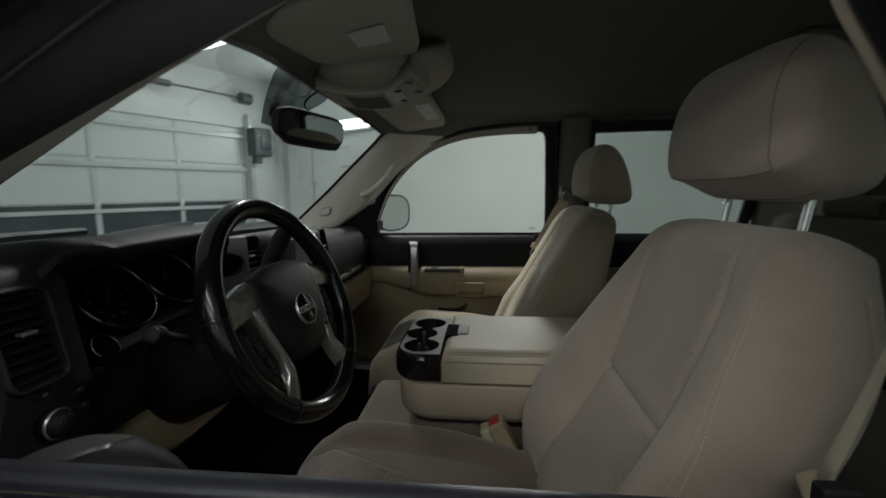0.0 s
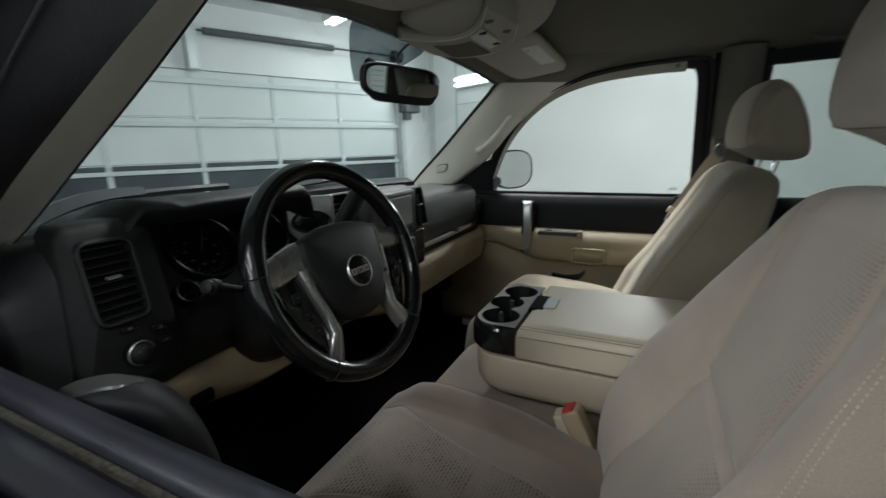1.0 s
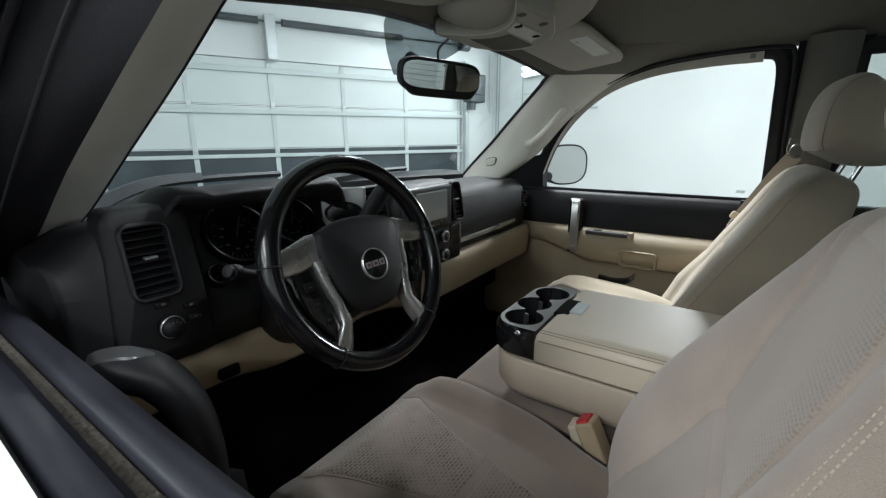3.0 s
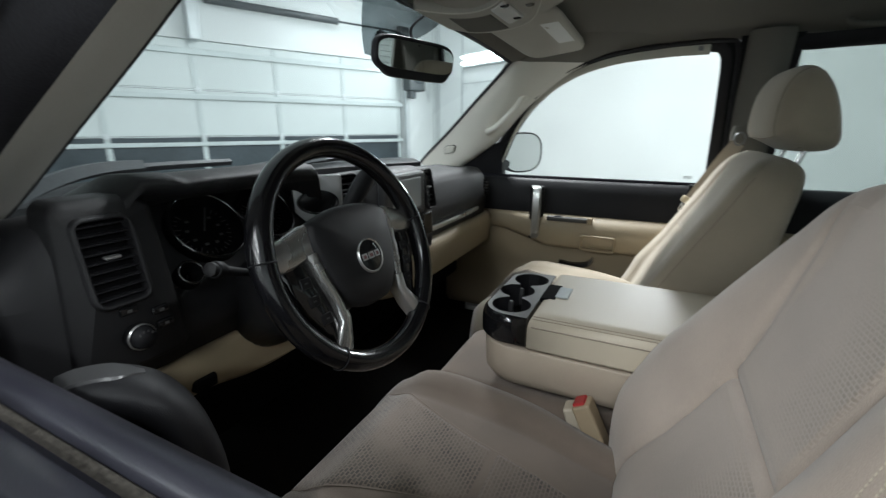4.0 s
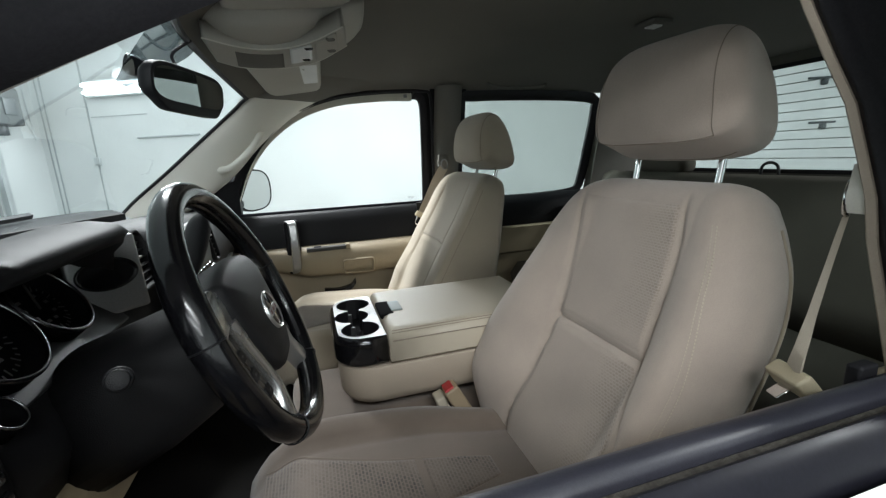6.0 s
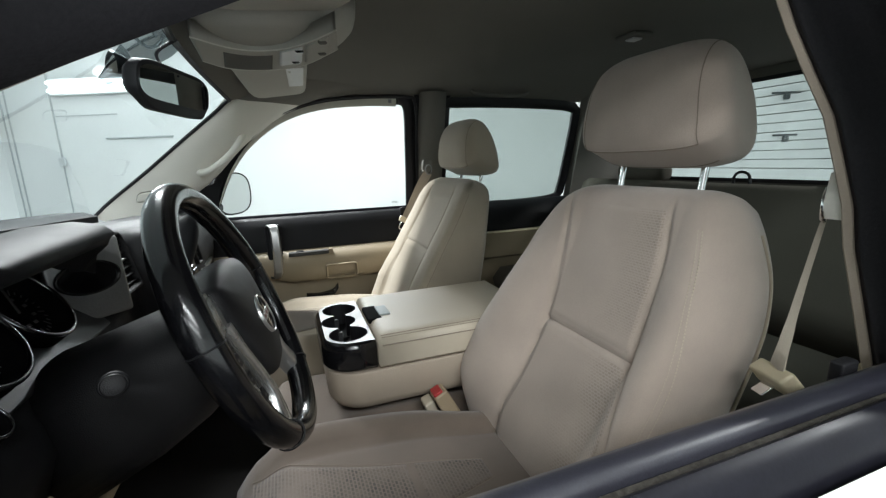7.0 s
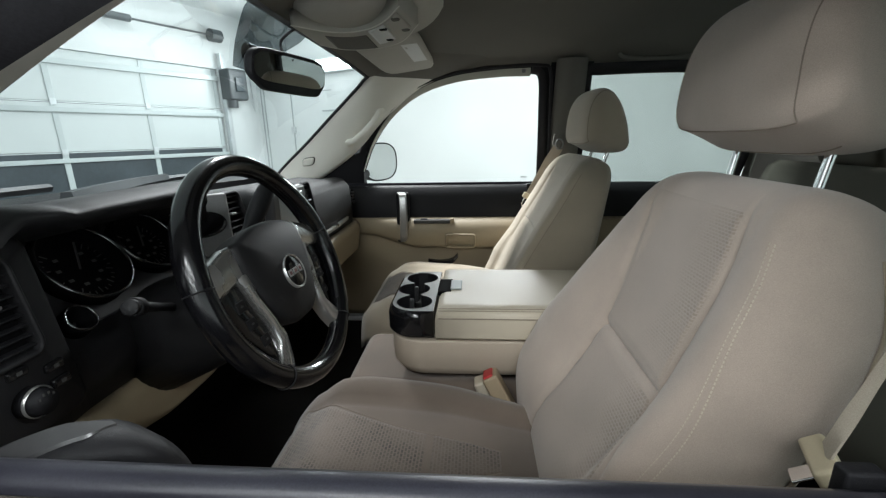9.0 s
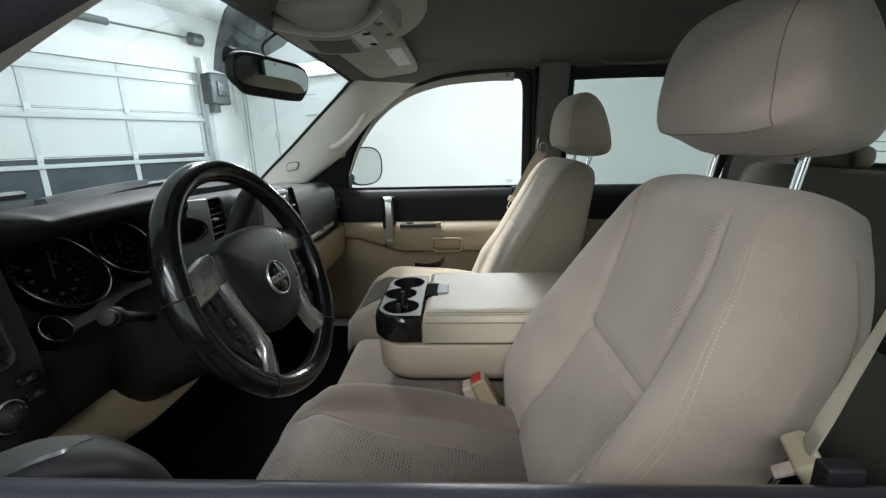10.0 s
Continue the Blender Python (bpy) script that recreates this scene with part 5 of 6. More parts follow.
def seat_belt(s):
    b = thing("seat_belt", (0.66, s * 0.83, 1.0), "beige seat belt hanging from the centre pillar", "seat belt", "front seat belts")
    ring = Vector((0.655, 0.745, 1.478)) if s > 0 else Vector((0.684, -0.718, 1.445))
    part("guide_ring", tube([ring + Vector((0.016 * math.cos(a), 0.006 * math.cos(a), 0.020 * math.sin(a))) for a in [2 * math.pi * k / 16 for k in range(17)]], 0.0030, 8, False), "dullsilver" if s > 0 else "chrome", b, "bright belt guide ring")
    part("ring_cover", loft([[ring + Vector((dx * f, s * (0.010 + dy), dz * f + 0.006)) for dx, dz in ((-0.018, -0.02), (0.018, -0.02), (0.024, 0.0), (0.018, 0.035), (-0.018, 0.035), (-0.024, 0.0))] for f, dy in ((0.7, -0.004), (1.0, 0.0), (1.0, 0.02))]), "liner" if s > 0 else "pillar", b, "plastic ring cover")

    def strap(points, wv, t=0.0015):
        rings = []
        for p in curve(points, 18):
            rings.append([p - wv, p - wv + Vector((t, t, 0)), p + wv + Vector((t, t, 0)), p + wv])
        return loft(rings)
    if s < 0:
        # the webbing twists on its way from the ring into the slot of the tongue
        line = curve([ring + Vector((0, 0, -0.014)), (0.668, -0.720, 1.390), (0.649, -0.722, 1.335), (0.630, -0.726, 1.290), (0.611, -0.730, 1.247)], 25)
        turn = [(0.0, (-0.001, 0.0018)), (0.3, (-0.0013, 0.0022)), (0.6, (-0.0018, 0.0030)), (0.82, (0.0, 0.006)), (1.0, (0.006, 0.011))]
        rings = []
        for k, p in enumerate(line):
            wv = Vector((lerp([(a, q[0]) for a, q in turn], k / 24), lerp([(a, q[1]) for a, q in turn], k / 24), 0.0025 * k / 24))
            rings.append([p - wv, p - wv + Vector((0.0015, -0.001, 0)), p + wv + Vector((0.0015, -0.001, 0)), p + wv])
        part("webbing", loft(rings), "web", b)
        long = Vector((-0.030, -0.060, 0.009)).normalized()
        short = Vector((0.74, -0.30, 0.60)).normalized()
        up = long.cross(short).normalized()
        up = up if up.z > 0 else -up
        short = up.cross(long).normalized()
        m = Matrix.Translation((0.612, -0.724, 1.240)) @ Matrix((long, short, up)).transposed().to_4x4()
        part("tongue_grip", box(-0.032, 0.032, -0.011, 0.011, -0.022, 0.003, 0.004, 3, m), "cream", b, "cream plastic belt tongue grip")
        part("tongue", box(-0.011, 0.011, -0.030, -0.010, -0.014, -0.011, 0.001, 1, m), "chrome", b, "chrome belt tongue")
        part("anchor_plate", box(0.640, 0.690, -0.805, -0.775, 1.19, 1.262, 0.006, 2), "cream", b, "cream plastic belt anchor")
    else:
        part("webbing", strap([ring + Vector((-0.004, 0.0, -0.014)), (0.622, 0.757, 1.415), (0.590, 0.760, 1.352), (0.560, 0.760, 1.295), (0.545, 0.758, 1.268)], Vector((0.019, 0.004, -0.009))), "web", b)
        m = Matrix.Translation((0.541, 0.757, 1.262)) @ Matrix.Rotation(radians(28), 4, "Y")
        part("tongue_grip", box(-0.027, 0.027, -0.009, 0.007, -0.012, 0.012, 0.004, 2, m), "cream", b, "cream plastic belt tongue grip")
        part("tongue", tube([m @ Vector(q) for q in ((-0.014, 0, -0.010), (-0.014, 0, -0.038), (-0.008, 0, -0.044), (0.008, 0, -0.044), (0.014, 0, -0.038), (0.014, 0, -0.010))], 0.0035, 8), "chrome", b, "chrome belt tongue loop")


seat_belt(-1)
seat_belt(1)

# ---- dashboard ----
def profile_dash(y):
    """The dashboard's outline (x, z) at a place across the truck."""
    h = math.exp(-((y + 0.42) / 0.20) ** 10)           # instrument bay
    brow = math.exp(-((y + 0.448) / 0.192) ** 10)
    stack = math.exp(-((y - 0.045) / 0.145) ** 10)          # middle with the radio
    pod = math.exp(-((y + 0.68) / 0.075) ** 6)           # side vent
    end = max(0.0, (abs(y) - 0.72) / 0.07)
    face = -0.222 + 0.050 * stack + 0.006 * pod - 0.03 * end ** 2
    top = 1.358 + 0.048 * stack + 0.045 * pod + 0.092 * brow - 0.02 * end ** 2
    top = min(top, 1.452)
    lip = face - 0.02 + (-0.160 - 0.05 / (1 + math.exp(-(y + 0.31) / 0.02)) - face + 0.02) * brow
    back = -0.60 - 0.14 * (1 - (y / 0.8) ** 2)
    mixv = lambda a, b: a + (b - a) * h
    return [(back, 1.335), (-0.45, 1.36 + 0.45 * (top - 1.36)), (lip - 0.10, top - 0.004), (lip - 0.045, top), (lip - 0.012, top - 0.006), (lip, top - 0.018),
            (mixv(face - 0.006, -0.31 + 0.125 * brow), top - 0.034), (mixv(face - 0.002, -0.326), top - 0.060), (mixv(face, -0.256), 1.30), (mixv(face + 0.003, -0.216), 1.245), (mixv(face + 0.004, -0.206), 1.215),
            (face, 1.165), (-0.40, 1.14), (back, 1.14)]


def on_face(p, tilt=12):
    """A pose on the dashboard's face, z out of it and leaning back by tilt."""
    return Matrix.Translation(p) @ Matrix.Rotation(radians(90 - tilt), 4, "Y")


def louvre(d, y0, y1, z0, z1, x0, x1, count, tilt=6, deep=0.03):
    """A framed outlet with its slats and the small bright tab on the middle one."""
    def xx(z):
        return x0 + (x1 - x0) * (z - z0) / (z1 - z0)
    r = 0.010
    def loop(g, dx):
        pts = []
        for cy, cz, a0 in ((y1 - r, z1 - r, 0), (y0 + r, z1 - r, 90), (y0 + r, z0 + r, 180), (y1 - r, z0 + r, 270)):
            for k in range(5):
                a = radians(a0 + 22.5 * k)
                yy, zz = cy + (r + g) * math.cos(a), cz + (r + g) * math.sin(a)
                pts.append((xx(zz) + dx, yy, zz))
        return pts
    vent = part("vent_frame", loft([loop(0.007, -0.004), loop(0.006, 0.004), loop(0.002, 0.006), loop(0.0, 0.003), loop(-0.001, -deep)], caps=False), "dash", d, "black vent surround")
    part("vent_back", loft([loop(-0.001, -deep - 0.002), loop(-0.001, 0.001 - deep)]), "matte", vent)
    for k in range(count):
        z = z0 + (z1 - z0) * (k + 0.5) / count
        m = Matrix.Translation((xx(z) - 0.005, (y0 + y1) / 2, z)) @ Matrix.Rotation(radians(tilt), 4, "Y")
        part("vent_slat", box(-0.0045, 0.0045, -(y1 - y0) / 2, (y1 - y0) / 2, -0.0013, 0.0013, 0.0006, 1, m), "black", vent)
    z = z0 + (z1 - z0) * 0.55
    part("vent_tab", box(xx(z) - 0.004, xx(z) + 0.006, (y0 + y1) / 2 - 0.009, (y0 + y1) / 2 + 0.009, z - 0.002, z + 0.002, 0.001, 2), "dullsilver", vent, "small silver vent tab")


def dashboard():
    d = thing("dashboard", (-0.4, 0, 1.1), "black and tan moulded pickup dashboard", "dashboard")
    part("upper_panel", loft([[(x, -0.79 + 1.58 * k / 158, z) for x, z in profile_dash(-0.79 + 1.58 * k / 158)] for k in range(159)]), "dash", d, "black grained upper dashboard")
    rings = []
    for k in range(61):
        y = -0.78 + 1.56 * k / 60
        dip = 0.055 * math.exp(-((y + 0.40) / 0.13) ** 4)
        low = 1.075 - 0.06 / (1 + math.exp(-(y + 0.05) / 0.05))
        rings.append([(-0.42, y, 1.16), (-0.222, y, 1.162), (-0.208, y, 1.150 - dip * 0.4), (-0.203, y, 1.125 - dip * 0.8), (-0.215, y, low + 0.02 - dip * 0.5), (-0.24, y, low - dip * 0.4), (-0.30, y, low + 0.005), (-0.42, y, low + 0.03)])
    part("lower_panel", loft(rings), "tan", d, "tan lower knee panel")
    part("release_lever", box(-0.222, -0.196, -0.610, -0.572, 1.100, 1.122, 0.004, 2), "matte", d, "black parking brake release")
    part("underdash", box(-0.70, -0.36, -0.78, 0.78, 0.86, 1.10, 0.02, 2), "matte", d, "dark underside of the dashboard")
    # instruments
    part("instrument_panel", box(-0.070, 0.082, -0.180, 0.178, -0.006, 0.0, 0.003, 2, on_face((-0.280, -0.418, 1.338), 38)), "panel", d, "grey satin instrument face")
    for y, z, r in ((-0.503, 1.340, 0.062), (-0.376, 1.342, 0.056), (-0.574, 1.282, 0.018)):
        m = on_face((-0.278 - (z - 1.34) * 0.78, y, z), 38)
        bowl = part("gauge_bowl", disc_stack([(r + 0.003, 0.0), (r + 0.003, 0.018), (r, 0.021), (r - 0.003, 0.017), (r - 0.010, 0.002), (r - 0.012, 0.001), (0.0, 0.001)], m, 40), "matte", d, "black gauge bowl")
        part("gauge_ring", tube([m @ Vector(((r + 0.001) * math.cos(2 * math.pi * k / 48), (r + 0.001) * math.sin(2 * math.pi * k / 48), 0.0205)) for k in range(49)], 0.0032 if r > 0.05 else 0.0018, 10, False), "darkchrome", bowl, "dark chrome gauge ring")
        if r > 0.05:
            ticks = bmesh.new()
            for k in range(25):
                a = radians(-225 + 270 * k / 24 + 90)
                ln = 0.010 if k % 3 == 0 else 0.005
                t = box(r - 0.014 - ln, r - 0.014, -0.0008, 0.0008, 0.0022, 0.0030, 0, 1, m @ Matrix.Rotation(a, 4, "Z"))
                me = bpy.data.meshes.new("tmp")
                t.to_mesh(me)
                t.free()
                ticks.from_mesh(me)
                bpy.data.meshes.remove(me)
            part("gauge_marks", ticks, "dial", bowl, "white scale marks", smooth=False)
            for k in range(8):
                a = radians(-225 + 270 * k / 7 + 90)
                q = m @ Matrix.Translation(((r - 0.033) * math.cos(a), (r - 0.033) * math.sin(a), 0))
                part("gauge_figure", box(-0.0022, 0.0022, -0.0035, 0.0035, 0.0022, 0.003, 0, 1, q), "dial", bowl, smooth=False)
        part("needle", box(-0.004, r - 0.016, -0.0012, 0.0012, 0.004, 0.006, 0, 1, m @ Matrix.Rotation(radians(150), 4, "Z")), "dial", bowl, "pointer in a shaded grey", smooth=False)
    # satin plate with a scooped small gauge, turned towards the driver
    face = Vector((0.70, -0.714, 0.10)).normalized()
    m = Matrix.Translation((-0.240, -0.250, 1.352)) @ face.to_track_quat("Z", "Y").to_matrix().to_4x4()
    part("gauge_plate", box(-0.058, 0.050, -0.066, 0.062, -0.012, 0.0, 0.006, 2, m), "dullsilver", d, "grey satin gauge plate")
    q = m @ Matrix.Translation((-0.004, 0.002, 0.0)) @ Matrix.Diagonal((1.42, 0.84, 1.0, 1.0))
    part("small_gauge", disc_stack([(0.032, 0.0005), (0.0315, 0.004), (0.029, 0.0045), (0.026, 0.001)], q, 32), "gloss", d, "dark oval scoop of a small gauge")
    # side vent on its raised plate, lamp switch and small controls
    def plate_loop(y0, y1, z0, z1, r, dx, slant=0.0):
        pts = []
        for cy, cz, a0 in ((y1 - r, z1 - r, 0), (y0 + r, z1 - r, 90), (y0 + r, z0 + r, 180), (y1 - r, z0 + r, 270)):
            for k in range(5):
                a = radians(a0 + 22.5 * k)
                y, z = cy + r * math.cos(a), cz + r * math.sin(a)
                x = soft([(1.18, -0.205), (1.25, -0.197), (1.30, -0.197), (1.36, -0.207), (1.40, -0.216), (1.415, -0.222), (1.43, -0.235)], z)
                pts.append((x + dx, y + slant * (z - 1.30) * (1 if y < -0.67 else -1), z))
        return pts
    rings = [plate_loop(-0.740, -0.606, 1.185, 1.425, 0.020, -0.05, 0.07), plate_loop(-0.740, -0.606, 1.185, 1.425, 0.020, -0.008, 0.07), plate_loop(-0.737, -0.609, 1.188, 1.422, 0.018, -0.003, 0.07), plate_loop(-0.730, -0.616, 1.195, 1.415, 0.014, 0.0, 0.07),
             plate_loop(-0.714, -0.650, 1.290, 1.400, 0.010, 0.0), plate_loop(-0.712, -0.652, 1.292, 1.398, 0.010, -0.003), plate_loop(-0.712, -0.652, 1.292, 1.398, 0.010, -0.020)]
    part("vent_plate", loft(rings, caps=False), "column", d, "black raised plate round the side vent")
    louvre(d, -0.712, -0.652, 1.292, 1.398, -0.193, -0.214, 9, deep=0.013)
    m = on_face((-0.2000, -0.675, 1.236), 2) @ Matrix.Diagonal((0.8, 0.8, 1.0, 1.0))
    lamp = part("lamp_switch", disc_stack([(0.0225, 0.0), (0.0225, 0.012), (0.019, 0.014), (0.018, 0.024), (0.001, 0.025)], m, 32), "black", d, "round headlamp switch")
    part("switch_ring", disc_stack([(0.0230, 0.0120), (0.0228, 0.0150), (0.0216, 0.0156), (0.0210, 0.0135)], m, 32, False), "silver", lamp, "bright switch ring")
    for k in range(4):
        a = radians(40 + 33 * k)
        part("switch_mark", box(-0.002, 0.002, -0.0012, 0.0012, 0.0248, 0.0256, 0, 1, m @ Matrix.Translation((-0.013 * math.sin(a), 0.013 * math.cos(a), 0))), "dial", d, smooth=False)
    for y, z in ((-0.680, 1.275), (-0.640, 1.262), (-0.636, 1.240)):
        part("small_switch", box(-0.204, -0.194, y - 0.012, y + 0.012, z - 0.006, z + 0.006, 0.003, 2), "gloss", d)
        part("switch_mark", box(-0.195, -0.1933, y - 0.003, y + 0.003, z - 0.002, z + 0.002), "dial", d, smooth=False)
    # radio, screen, vents, knobs
    part("radio", box(-0.190, -0.162, -0.105, 0.095, 1.280, 1.398, 0.008, 2), "panel", d, "dark satin radio surround")
    part("screen", box(-0.165, -0.159, -0.075, 0.068, 1.302, 1.384, 0.003, 1), "screen", d, "switched-off screen with window glare in its colour")
    for k in range(5):
        part("radio_button", box(-0.164, -0.159, -0.070 + 0.029 * k, -0.048 + 0.029 * k, 1.285, 1.296, 0.002, 1), "gloss", d)
    louvre(d, 0.108, 0.150, 1.290, 1.395, -0.160, -0.178, 8)
    louvre(d, -0.215, -0.128, 1.312, 1.404, -0.214, -0.236, 7)
    part("stack_pocket", box(-0.178, -0.167, 0.095, 0.150, 1.205, 1.275, 0.006, 2), "gloss", d, "small black pocket")
    part("climate_panel", box(-0.178, -0.168, -0.13, 0.085, 1.172, 1.272, 0.006, 2), "black", d)
    for y, z in ((-0.106, 1.197), (0.053, 1.193), (0.053, 1.248), (-0.026, 1.197)):
        m = on_face((-0.172, y, z), 0)
        knob = part("control_knob", disc_stack([(0.0165, 0.0), (0.016, 0.016), (0.013, 0.019), (0.001, 0.0195)], m, 28), "black", d, "round black control knob")
        part("switch_ring", disc_stack([(0.0168, 0.012), (0.0165, 0.0175), (0.0135, 0.0185), (0.0135, 0.012)], m, 28, False), "silver", knob)
    # passenger's side
    rings = [[(-0.221 + 0.006 * math.sin(math.pi * k / 14) + dx, 0.225 + 0.42 * k / 14, 1.193 + 0.004 * k / 14 + dz) for dx, dz in ((0, -0.008), (0.008, -0.006), (0.009, 0.006), (0, 0.008))] for k in range(15)]
    part("trim_strip", loft(rings), "silver", d, "satin silver trim strip")
    part("glove_box_lid", loft([[(-0.216 + dx, 0.19 + 0.50 * k / 12, z) for dx, z in ((0, 1.215), (0.006, 1.222), (0.008, 1.26), (0.002, 1.315), (-0.006, 1.335), (-0.02, 1.30))] for k in range(13)]), "dash", d, "black glove box lid")
    m = on_face((-0.226, 0.735, 1.272), 6) @ Matrix.Diagonal((1.35, 1.0, 1.0, 1.0))
    part("end_vent", disc_stack([(0.026, -0.01), (0.026, 0.010), (0.023, 0.012), (0.021, 0.004), (0.001, 0.0)], m, 28), "gloss", d, "round black end vent")
    for k in range(4):
        part("vent_slat", box(-0.226, -0.212, 0.716, 0.754, 1.252 + 0.013 * k, 1.255 + 0.013 * k), "black", d)


dashboard()


# ---- steering wheel ----
TAU, YAW = radians(21.4), radians(-3.0)
WN = Vector((math.cos(TAU) * math.cos(YAW), math.cos(TAU) * math.sin(YAW), math.sin(TAU)))
WV = Vector((-math.sin(YAW), math.cos(YAW), 0))
WU = WN.cross(WV)
WC = Vector((-0.0133, -0.4183, 1.3149))
WR = 0.1785


WS = 0.955


def wp(u, v, h=0.0):
    """A point on the wheel: u right, v up, h towards the driver."""
    return WC + WV * (u * WS) + WU * (v * WS) + WN * h


def rim_pt(a, b, r, big=None):
    """A point on the rim: a round the wheel from the top, b round the rim's section."""
    R = WR / WS if big is None else big
    return wp((R + r * math.cos(b)) * math.sin(a), (R + r * math.cos(b)) * math.cos(a), r * 1.05 * math.sin(b))


def plate(pairs, h0, h1, edge=0.004):
    """A smooth plate on the wheel from left and right edge points."""
    rings = []
    for (a, b) in pairs:
        a, b = Vector((*a, 0)), Vector((*b, 0))
        m1, m2, m3 = a.lerp(b, 0.12), a.lerp(b, 0.5), a.lerp(b, 0.88)
        rings.append([wp(a.x, a.y, h0), wp(a.x, a.y, h1 - edge), wp(m1.x, m1.y, h1), wp(m2.x, m2.y, h1 + 0.002), wp(m3.x, m3.y, h1), wp(b.x, b.y, h1 - edge), wp(b.x, b.y, h0)])
    return loft(rings)


def steering_wheel():
    w = thing("steering_wheel", WC, "black leather steering wheel with grey spokes", "steering wheel")
    rings = []
    for k in range(97):
        a = 2 * math.pi * k / 96
        thick = 0.0175 + 0.0015 * math.exp(-((abs((a + math.pi) % (2 * math.pi) - math.pi) - 1.25) / 0.3) ** 2)
        rings.append([rim_pt(a, 2 * math.pi * j / 16, thick) for j in range(16)])
    part("rim", loft(rings, caps=False), "leather", w, "glossy black leather rim")
    # joints of the leather where the spokes meet it
    for deg in (-82, 82, -142, 142):
        a = radians(deg)
        part("rim_seam", tube([rim_pt(a, 2 * math.pi * j / 20, 0.0186) for j in range(21)], 0.0011, 5, False), "black", w)
    for d0, d1 in ((92, 132), (-132, -92)):
        for k in range(26):
            a0 = radians(d0 + (d1 - d0) * k / 26)
            a1 = radians(d0 + (d1 - d0) * (k + 0.6) / 26)
            part("stitch", tube([rim_pt(a0, radians(150), 0.0188), rim_pt(a1, radians(168), 0.0188)], 0.0008, 4), "panel", w)
    # airbag cover
    out = [(-0.092, 0.066), (-0.045, 0.080), (0.0, 0.083), (0.045, 0.080), (0.092, 0.066), (0.099, 0.035), (0.088, -0.015), (0.070, -0.060), (0.040, -0.090), (0.0, -0.096), (-0.040, -0.090), (-0.070, -0.060), (-0.088, -0.015), (-0.099, 0.035)]
    loop = curve([(a, b, 0) for a, b in out + [out[0]]], 71)[:-1]
    rings = [[wp(q.x * f, q.y * f, h) for q in loop] for f, h in ((0.94, -0.04), (0.99, -0.012), (1.0, 0.0), (0.97, 0.008), (0.90, 0.013), (0.75, 0.018), (0.5, 0.0215), (0.2, 0.023))]
    part("airbag_cover", loft(rings), "column", w, "black grained airbag cover")
    m = Matrix.Translation(wp(0, -0.014, 0.0218)) @ Matrix(((WV.x, WU.x, WN.x, 0), (WV.y, WU.y, WN.y, 0), (WV.z, WU.z, WN.z, 0), (0, 0, 0, 1)))
    face = part("emblem_face", disc_stack([(0.0265, 0.0), (0.0265, 0.003), (0.001, 0.0035)], m, 40), "gloss", w)
    part("emblem_ring", disc_stack([(0.029, 0.0), (0.029, 0.0035), (0.0275, 0.005), (0.0258, 0.0035)], m, 40, False), "silver", face, "satin emblem ring")
    for u0, u1 in ((-0.0215, -0.009), (-0.0065, 0.0075), (0.010, 0.0215)):
        part("emblem_bar", box(u0 + 0.003, u1 - 0.003, -0.0028, 0.0028, 0.0034, 0.0049, 0.0005, 1, m), "emblem", face, "plain dark red emblem block")
        part("emblem_edge", box(u0, u1, -0.0055, 0.0055, 0.0030, 0.0044, 0.0005, 1, m), "dullsilver", face, "satin grey emblem block edge")
    # spokes: an upper arm each side and a strip down beside the cover to the rim
    for sd in (-1, 1):
        arm = [((0.086, 0.066), (0.090, 0.012)), ((0.105, 0.066), (0.108, 0.012)), ((0.135, 0.056), (0.135, 0.006)), ((0.160, 0.048), (0.160, 0.004)), ((0.180, 0.044), (0.180, 0.008))]
        part("spoke_arm", plate([((sd * a[0], a[1]), (sd * b[0], b[1])) for a, b in arm], -0.018, 0.003), "spoke", w, "grey satin spoke")
        strip = [((0.088, 0.020), (0.112, 0.018)), ((0.085, -0.020), (0.104, -0.024)), ((0.074, -0.060), (0.092, -0.066)), ((0.068, -0.095), (0.090, -0.098)), ((0.078, -0.130), (0.108, -0.122)), ((0.094, -0.162), (0.130, -0.142))]
        part("spoke_strip", plate([((sd * a[0], a[1]), (sd * b[0], b[1])) for a, b in strip], -0.018, 0.006), "spoke", w, "grey satin lower spoke")
        pad = [((0.104, 0.008), (0.160, 0.006)), ((0.100, -0.030), (0.158, -0.030)), ((0.092, -0.066), (0.146, -0.066)), ((0.090, -0.098), (0.126, -0.098)), ((0.104, -0.120), (0.114, -0.118))]
        part("button_pad", plate([((sd * a[0], a[1]), (sd * b[0], b[1])) for a, b in pad], -0.020, -0.002), "gloss", w, "black switch pad")
        for u, v in ((0.128, -0.020), (0.124, -0.050), (0.112, -0.082)):
            q = Matrix.Translation(wp(sd * u, v, 0.0005)) @ m.to_3x3().to_4x4()
            part("switch", box(-0.010, 0.010, -0.008, 0.008, -0.004, 0.001, 0.002, 2, q), "black", w)
            part("switch_mark", box(-0.003, 0.003, -0.0012, 0.0012, 0.001, 0.0014, 0, 1, q), "panel", w, smooth=False)
    # column
    col = thing("steering_column", (-0.2, -0.42, 1.2), "black steering column shroud with levers", "steering column")
    rings = []
